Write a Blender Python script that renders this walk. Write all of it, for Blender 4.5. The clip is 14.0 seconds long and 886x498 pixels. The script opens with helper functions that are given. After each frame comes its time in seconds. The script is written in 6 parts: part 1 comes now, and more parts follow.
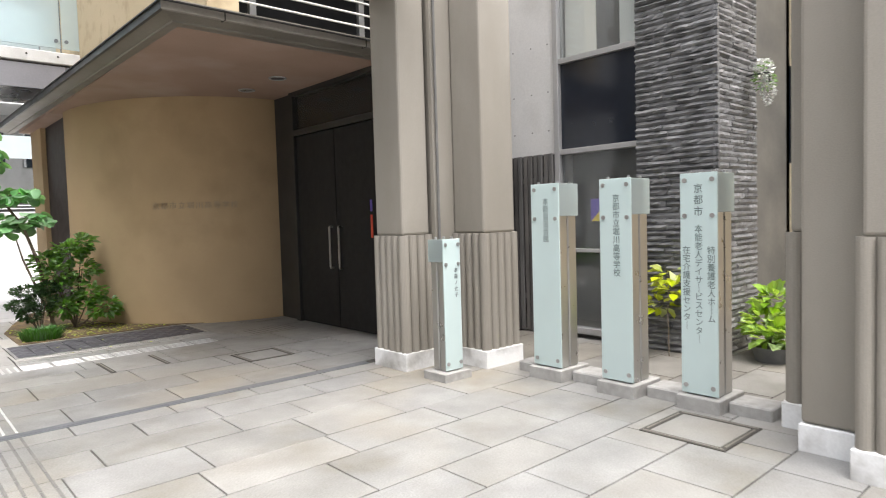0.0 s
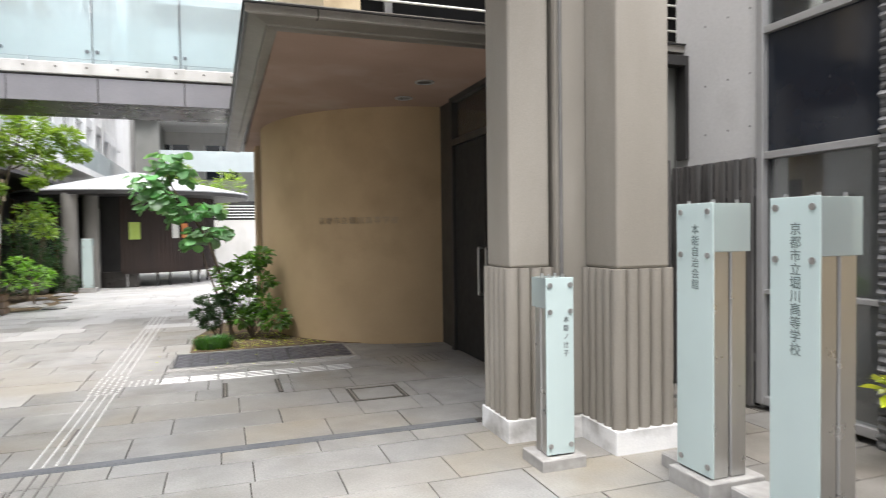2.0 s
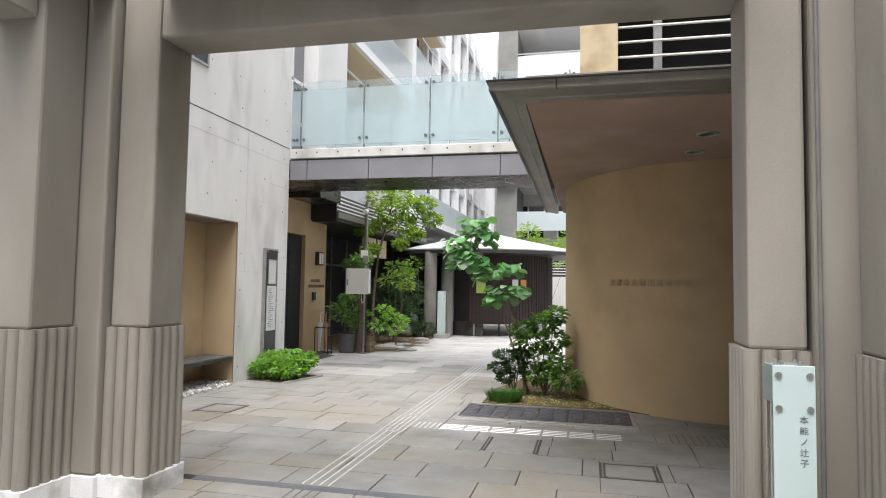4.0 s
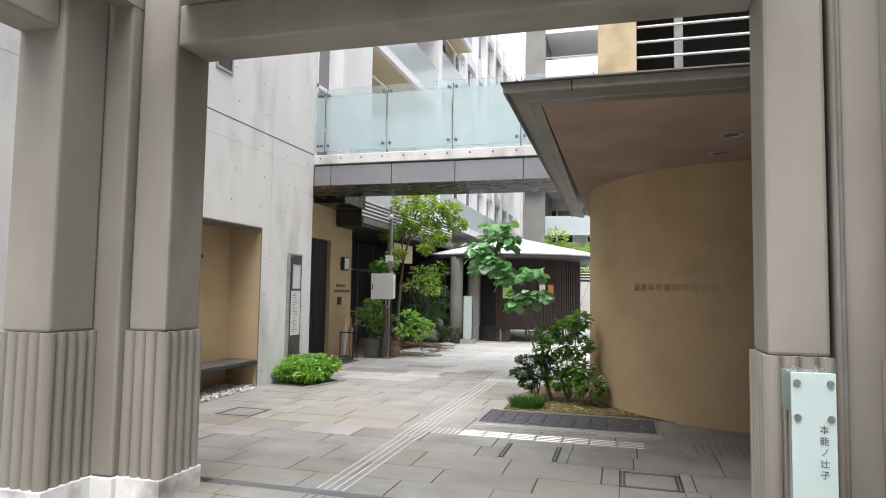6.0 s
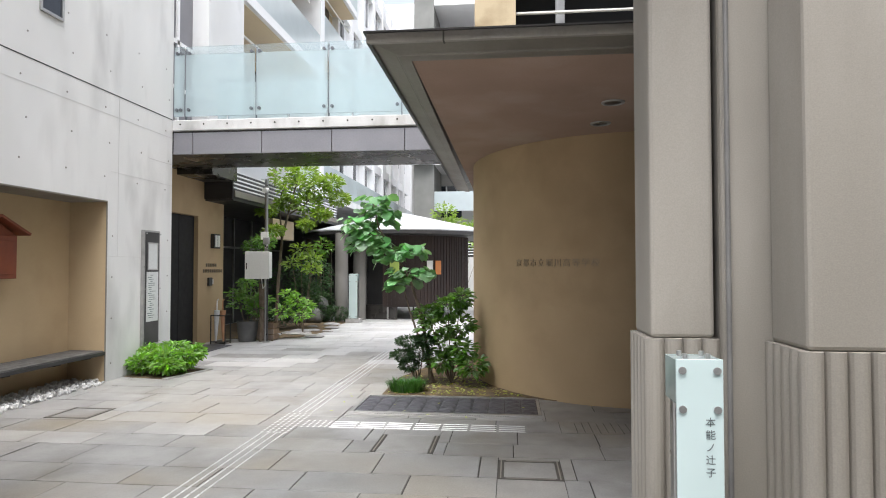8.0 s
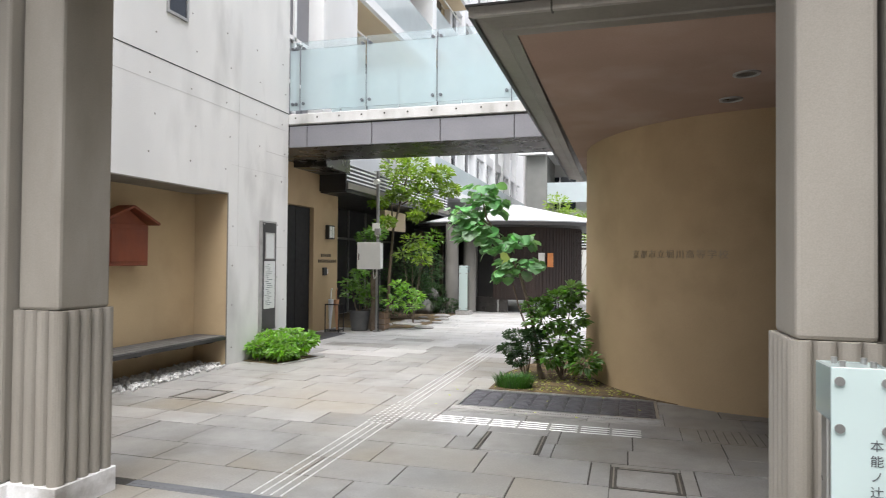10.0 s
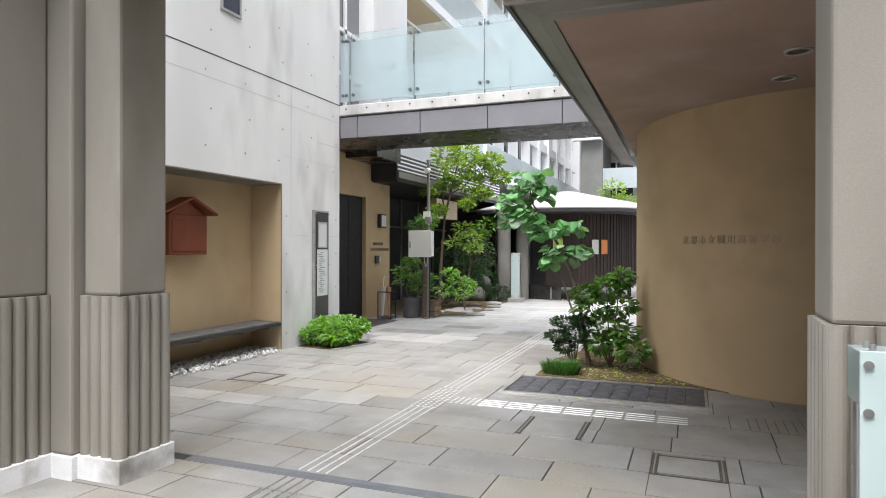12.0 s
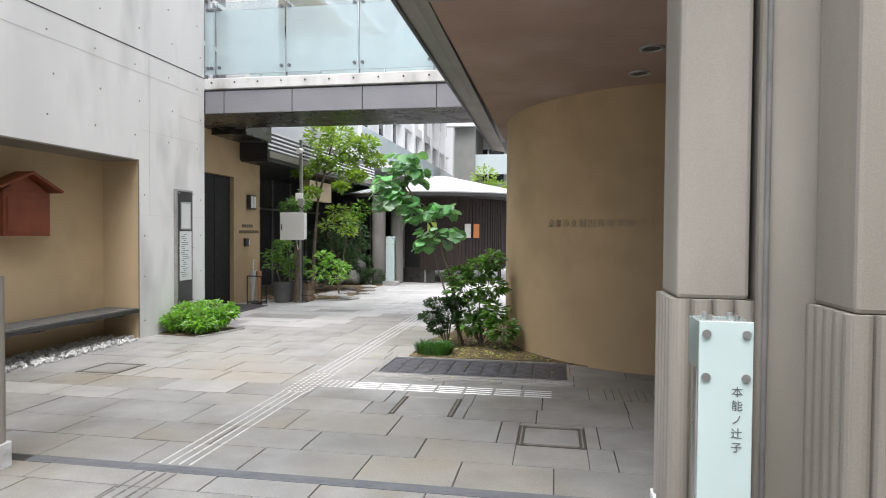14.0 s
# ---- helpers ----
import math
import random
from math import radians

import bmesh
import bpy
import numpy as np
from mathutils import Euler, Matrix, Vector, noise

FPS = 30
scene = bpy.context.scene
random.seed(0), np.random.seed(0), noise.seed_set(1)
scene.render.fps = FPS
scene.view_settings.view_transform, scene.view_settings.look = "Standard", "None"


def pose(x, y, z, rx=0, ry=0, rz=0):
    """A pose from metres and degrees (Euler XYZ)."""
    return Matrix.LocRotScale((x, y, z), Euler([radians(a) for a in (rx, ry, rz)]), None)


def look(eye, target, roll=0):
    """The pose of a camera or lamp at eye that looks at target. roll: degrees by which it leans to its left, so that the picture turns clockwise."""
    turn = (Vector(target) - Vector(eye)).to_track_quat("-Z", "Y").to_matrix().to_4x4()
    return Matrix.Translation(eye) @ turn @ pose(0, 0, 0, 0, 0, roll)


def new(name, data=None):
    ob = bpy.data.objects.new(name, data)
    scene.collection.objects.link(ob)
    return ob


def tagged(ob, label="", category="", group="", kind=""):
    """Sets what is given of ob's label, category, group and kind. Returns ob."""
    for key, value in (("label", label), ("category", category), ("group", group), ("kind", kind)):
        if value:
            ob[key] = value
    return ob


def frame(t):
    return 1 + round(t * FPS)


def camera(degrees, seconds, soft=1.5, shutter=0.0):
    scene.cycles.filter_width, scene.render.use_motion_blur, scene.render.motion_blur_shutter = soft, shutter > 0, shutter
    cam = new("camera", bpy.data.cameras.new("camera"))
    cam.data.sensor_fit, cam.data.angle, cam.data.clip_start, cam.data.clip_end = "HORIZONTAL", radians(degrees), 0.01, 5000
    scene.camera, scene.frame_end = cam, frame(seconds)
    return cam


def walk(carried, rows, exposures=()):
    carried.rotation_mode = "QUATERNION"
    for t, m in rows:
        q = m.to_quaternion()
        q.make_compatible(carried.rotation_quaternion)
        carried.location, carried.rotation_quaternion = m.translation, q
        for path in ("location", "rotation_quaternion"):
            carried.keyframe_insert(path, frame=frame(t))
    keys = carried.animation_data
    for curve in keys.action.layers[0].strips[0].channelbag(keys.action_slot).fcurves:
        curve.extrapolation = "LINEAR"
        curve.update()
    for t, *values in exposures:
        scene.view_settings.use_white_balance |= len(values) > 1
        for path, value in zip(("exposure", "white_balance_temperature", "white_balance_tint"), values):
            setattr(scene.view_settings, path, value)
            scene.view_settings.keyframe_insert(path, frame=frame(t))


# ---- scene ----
cam = camera(69.8, 14.0, soft=1.0, shutter=0.4)
PATH = [
    (0, (-3.624, -5.07, 1.431), (-2.291, -3.583, 1.329), -1.7),
    (0.5, (-3.072, -4.95, 1.45), (-1.862, -3.36, 1.357), -1.4),
    (1, (-2.597, -4.84, 1.481), (-1.513, -3.161, 1.4), -1.1),
    (1.5, (-2.233, -4.692, 1.524), (-1.325, -2.911, 1.456), -0.8),
    (2, (-1.928, -4.618, 1.551), (-1.273, -2.729, 1.491), -0.8),
    (2.5, (-1.6, -4.632, 1.561), (-1.273, -2.659, 1.524), 0.0),
    (3, (-1.324, -4.525, 1.578), (-1.207, -2.529, 1.55), 0.3),
    (3.5, (-1.109, -4.521, 1.605), (-1.229, -2.525, 1.598), 0.5),
    (4, (-0.912, -4.63, 1.617), (-1.361, -2.685, 1.733), 0.9),
    (6.3, (-0.796, -4.539, 1.609), (-1.337, -2.618, 1.74), 0.9),
    (6.5, (-0.8, -4.518, 1.606), (-1.261, -2.575, 1.723), 0.8),
    (7, (-0.778, -4.35, 1.613), (-1.043, -2.37, 1.701), 0.5),
    (7.2, (-0.741, -4.263, 1.628), (-0.934, -2.273, 1.701), 0.2),
    (9.3, (-0.699, -3.612, 1.641), (-1.088, -1.651, 1.689), 0.2),
    (9.5, (-0.704, -3.634, 1.635), (-1.143, -1.684, 1.678), 0.4),
    (10, (-0.695, -3.623, 1.61), (-1.254, -1.703, 1.645), 0.5),
    (10.5, (-0.683, -3.653, 1.604), (-1.334, -1.762, 1.626), 0.4),
    (11, (-0.677, -3.671, 1.602), (-1.384, -1.8, 1.614), 0.5),
    (11.5, (-0.63, -3.659, 1.602), (-1.357, -1.796, 1.606), 0.4),
    (12, (-0.547, -3.652, 1.598), (-1.274, -1.788, 1.595), 0.1),
    (12.5, (-0.496, -3.649, 1.597), (-1.161, -1.763, 1.577), 0.2),
    (13, (-0.519, -3.651, 1.579), (-1.07, -1.728, 1.552), 0.6),
    (13.5, (-0.529, -3.62, 1.569), (-0.958, -1.667, 1.527), 0.4),
    (14, (-0.545, -3.633, 1.573), (-0.894, -1.665, 1.522), 0.4),
]
EXPOSURES = [
    (0.0, 1.58, 6500, 10), (1.0, 1.54, 6480, 10), (2.0, 1.42, 6400, 10), (3.0, 1.36, 6300, 10), (4.0, 1.2, 6450, 10), (6.5, 1.22, 6400, 10), (7.2, 1.32, 6250, 10), (9.5, 1.34, 6350, 10), (11.0, 1.34, 6350, 10), (12.5, 1.34, 6250, 10), (14.0, 1.33, 6250, 10),
]
walk(cam, [(t, look(eye, target, roll)) for t, eye, target, roll in PATH], EXPOSURES)

# ---- world, sun, exposure ----
SUN_EL, SUN_AZ = 70, 181
world = bpy.data.worlds.new("overcast_sky")
scene.world = world
world.use_nodes = True
wn, wl = world.node_tree.nodes, world.node_tree.links
sky = wn.new("ShaderNodeTexSky")
sky.sky_type = "NISHITA"
sky.sun_disc = False
sky.sun_elevation = radians(SUN_EL)
sky.sun_rotation = radians(SUN_AZ)
sky.air_density, sky.dust_density, sky.ozone_density = 1.0, 6.0, 1.0
pale = wn.new("ShaderNodeHueSaturation")
pale.inputs["Saturation"].default_value = 0.42
wl.new(sky.outputs[0], pale.inputs["Color"])
wl.new(pale.outputs[0], wn["Background"].inputs["Color"])
wn["Background"].inputs["Strength"].default_value = 0.15
sun = new("sun", bpy.data.lights.new("sun", "SUN"))
sun.data.energy, sun.data.angle, sun.data.color = 1.6, radians(60), (1.0, 1.0, 1.0)
# the sun stands over the street, behind the camera
sun.matrix_world = look((-0.1, -4.6, 13), (0, 0, 0))

# ---- materials ----


def surface(name, c1, c2, scale=3.0, fine=60.0, rough=0.8, bump=0.15, metal=0.0, c3=None, spots=1.2, vary=0.0, streak=0.0, depth=0.004, alt=None, speck=0.84, c4=None):
    """Two-scale procedural surface in world metres: c1/c2 mottling, c3 stains, fine grain relief, optional tone per object."""
    m = bpy.data.materials.new(name)
    m.use_nodes = True
    n, l = m.node_tree.nodes, m.node_tree.links
    b = n["Principled BSDF"]
    geo = n.new("ShaderNodeNewGeometry")
    mapping = n.new("ShaderNodeMapping")
    l.new(geo.outputs["Position"], mapping.inputs[0])
    mapping.inputs["Scale"].default_value = (1, 1, 1 - 0.85 * streak)

    def noisy(s, detail, src):
        t = n.new("ShaderNodeTexNoise")
        t.inputs["Scale"].default_value = s
        t.inputs["Detail"].default_value = detail
        l.new(src, t.inputs["Vector"])
        return t.outputs["Fac"]

    def ramp(src, a, b2):
        r = n.new("ShaderNodeMapRange")
        r.inputs[1].default_value, r.inputs[2].default_value = a, b2
        l.new(src, r.inputs[0])
        return r.outputs[0]

    def mix(f, a, b2, kind="MIX"):
        x = n.new("ShaderNodeMix")
        x.data_type, x.blend_type = "RGBA", kind
        for sock, v in ((x.inputs[0], f), (x.inputs[6], a), (x.inputs[7], b2)):
            if hasattr(v, "links"):
                l.new(v, sock)
            elif sock.type == "VALUE":
                sock.default_value = v
            else:
                sock.default_value = (*v, 1)
        return x.outputs[2]

    col = mix(ramp(noisy(scale, 6, mapping.outputs[0]), 0.32, 0.68), c1, c2)
    if c3:
        col = mix(ramp(noisy(spots, 5, mapping.outputs[0]), 0.52, 0.78), col, c3)
    if c4:
        col = mix(ramp(noisy(spots * 0.37, 7, mapping.outputs[0]), 0.5, 0.66), col, c4)
    grain = noisy(fine, 3, geo.outputs["Position"])
    col = mix(ramp(grain, 0.2, 0.8), col, mix(0.8, col, (speck, speck, speck), "MULTIPLY"))
    if vary:
        info = n.new("ShaderNodeObjectInfo")
        isl = n.new("ShaderNodeMath")
        isl.operation = "FRACT"
        add = n.new("ShaderNodeMath")
        add.operation = "ADD"
        l.new(info.outputs["Random"], add.inputs[0])
        l.new(geo.outputs["Random Per Island"], add.inputs[1])
        l.new(add.outputs[0], isl.inputs[0])
        hsv = n.new("ShaderNodeHueSaturation")
        v = n.new("ShaderNodeMapRange")
        v.inputs[3].default_value, v.inputs[4].default_value = 1 - vary, 1 + vary
        l.new(isl.outputs[0], v.inputs[0])
        l.new(v.outputs[0], hsv.inputs["Value"])
        sat = n.new("ShaderNodeMapRange")
        sat.inputs[3].default_value, sat.inputs[4].default_value = 1.35, 0.55
        s2 = n.new("ShaderNodeMath")
        s2.operation = "FRACT"
        m7 = n.new("ShaderNodeMath")
        m7.operation = "MULTIPLY"
        m7.inputs[1].default_value = 7.31
        l.new(isl.outputs[0], m7.inputs[0])
        l.new(m7.outputs[0], s2.inputs[0])
        l.new(s2.outputs[0], sat.inputs[0])
        l.new(sat.outputs[0], hsv.inputs["Saturation"])
        l.new(col, hsv.inputs["Color"])
        col = hsv.outputs[0]
        if alt:
            m3 = n.new("ShaderNodeMath")
            m3.operation = "MULTIPLY"
            m3.inputs[1].default_value = 3.77
            f3 = n.new("ShaderNodeMath")
            f3.operation = "FRACT"
            l.new(isl.outputs[0], m3.inputs[0])
            l.new(m3.outputs[0], f3.inputs[0])
            col = mix(ramp(f3.outputs[0], 0.5, 1.4), col, mix(0.28, col, alt))
    l.new(col, b.inputs["Base Color"])
    rr = n.new("ShaderNodeMapRange")
    rr.inputs[3].default_value, rr.inputs[4].default_value = max(0.03, rough - 0.1), min(1, rough + 0.1)
    l.new(noisy(scale * 2.3, 4, geo.outputs["Position"]), rr.inputs[0])
    l.new(rr.outputs[0], b.inputs["Roughness"])
    b.inputs["Metallic"].default_value = metal
    if bump:
        bp = n.new("ShaderNodeBump")
        bp.inputs["Strength"].default_value = bump
        bp.inputs["Distance"].default_value = depth
        l.new(grain, bp.inputs["Height"])
        l.new(bp.outputs[0], b.inputs["Normal"])
    return m


def glassy(name, tint, clear, rough=0.12, diffuse=0.6):
    """Frosted or clear sheet glass: part see-through, part milky, with gloss."""
    m = bpy.data.materials.new(name)
    m.use_nodes = True
    n, l = m.node_tree.nodes, m.node_tree.links
    out = n["Material Output"]
    tr = n.new("ShaderNodeBsdfTransparent")
    tr.inputs[0].default_value = (*tint, 1)
    df = n.new("ShaderNodeBsdfDiffuse")
    tl = n.new("ShaderNodeBsdfTranslucent")
    noise_t = n.new("ShaderNodeTexNoise")
    noise_t.inputs["Scale"].default_value = 2.5
    geo = n.new("ShaderNodeNewGeometry")
    l.new(geo.outputs["Position"], noise_t.inputs["Vector"])
    cm = n.new("ShaderNodeMix")
    cm.data_type = "RGBA"
    cm.inputs[6].default_value = (*tint, 1)
    cm.inputs[7].default_value = (*[c * 0.88 for c in tint], 1)
    l.new(noise_t.outputs["Fac"], cm.inputs[0])
    l.new(cm.outputs[2], df.inputs[0])
    l.new(cm.outputs[2], tl.inputs[0])
    milk = n.new("ShaderNodeMixShader")
    milk.inputs[0].default_value = 1 - diffuse
    l.new(df.outputs[0], milk.inputs[1])
    l.new(tl.outputs[0], milk.inputs[2])
    a = n.new("ShaderNodeMixShader")
    a.inputs[0].default_value = clear
    l.new(milk.outputs[0], a.inputs[1])
    l.new(tr.outputs[0], a.inputs[2])
    gl = n.new("ShaderNodeBsdfGlossy")
    gl.inputs["Roughness"].default_value = rough
    fr = n.new("ShaderNodeFresnel")
    fr.inputs[0].default_value = 1.45
    g = n.new("ShaderNodeMixShader")
    l.new(fr.outputs[0], g.inputs[0])
    l.new(a.outputs[0], g.inputs[1])
    l.new(gl.outputs[0], g.inputs[2])
    l.new(g.outputs[0], out.inputs[0])
    return m


def foliage(name, c1, c2, gloss=0.45):
    m = surface(name, c1, c2, scale=9, fine=90, rough=gloss, bump=0.1, vary=0.35)
    b = m.node_tree.nodes["Principled BSDF"]
    out = m.node_tree.nodes["Material Output"]
    tl = m.node_tree.nodes.new("ShaderNodeBsdfTranslucent")
    tl.inputs[0].default_value = (c2[0] * 1.9, c2[1] * 1.7, c2[2] * 1.1, 1)
    mx = m.node_tree.nodes.new("ShaderNodeMixShader")
    mx.inputs[0].default_value = 0.28
    m.node_tree.links.new(b.outputs[0], mx.inputs[1])
    m.node_tree.links.new(tl.outputs[0], mx.inputs[2])
    m.node_tree.links.new(mx.outputs[0], out.inputs[0])
    return m


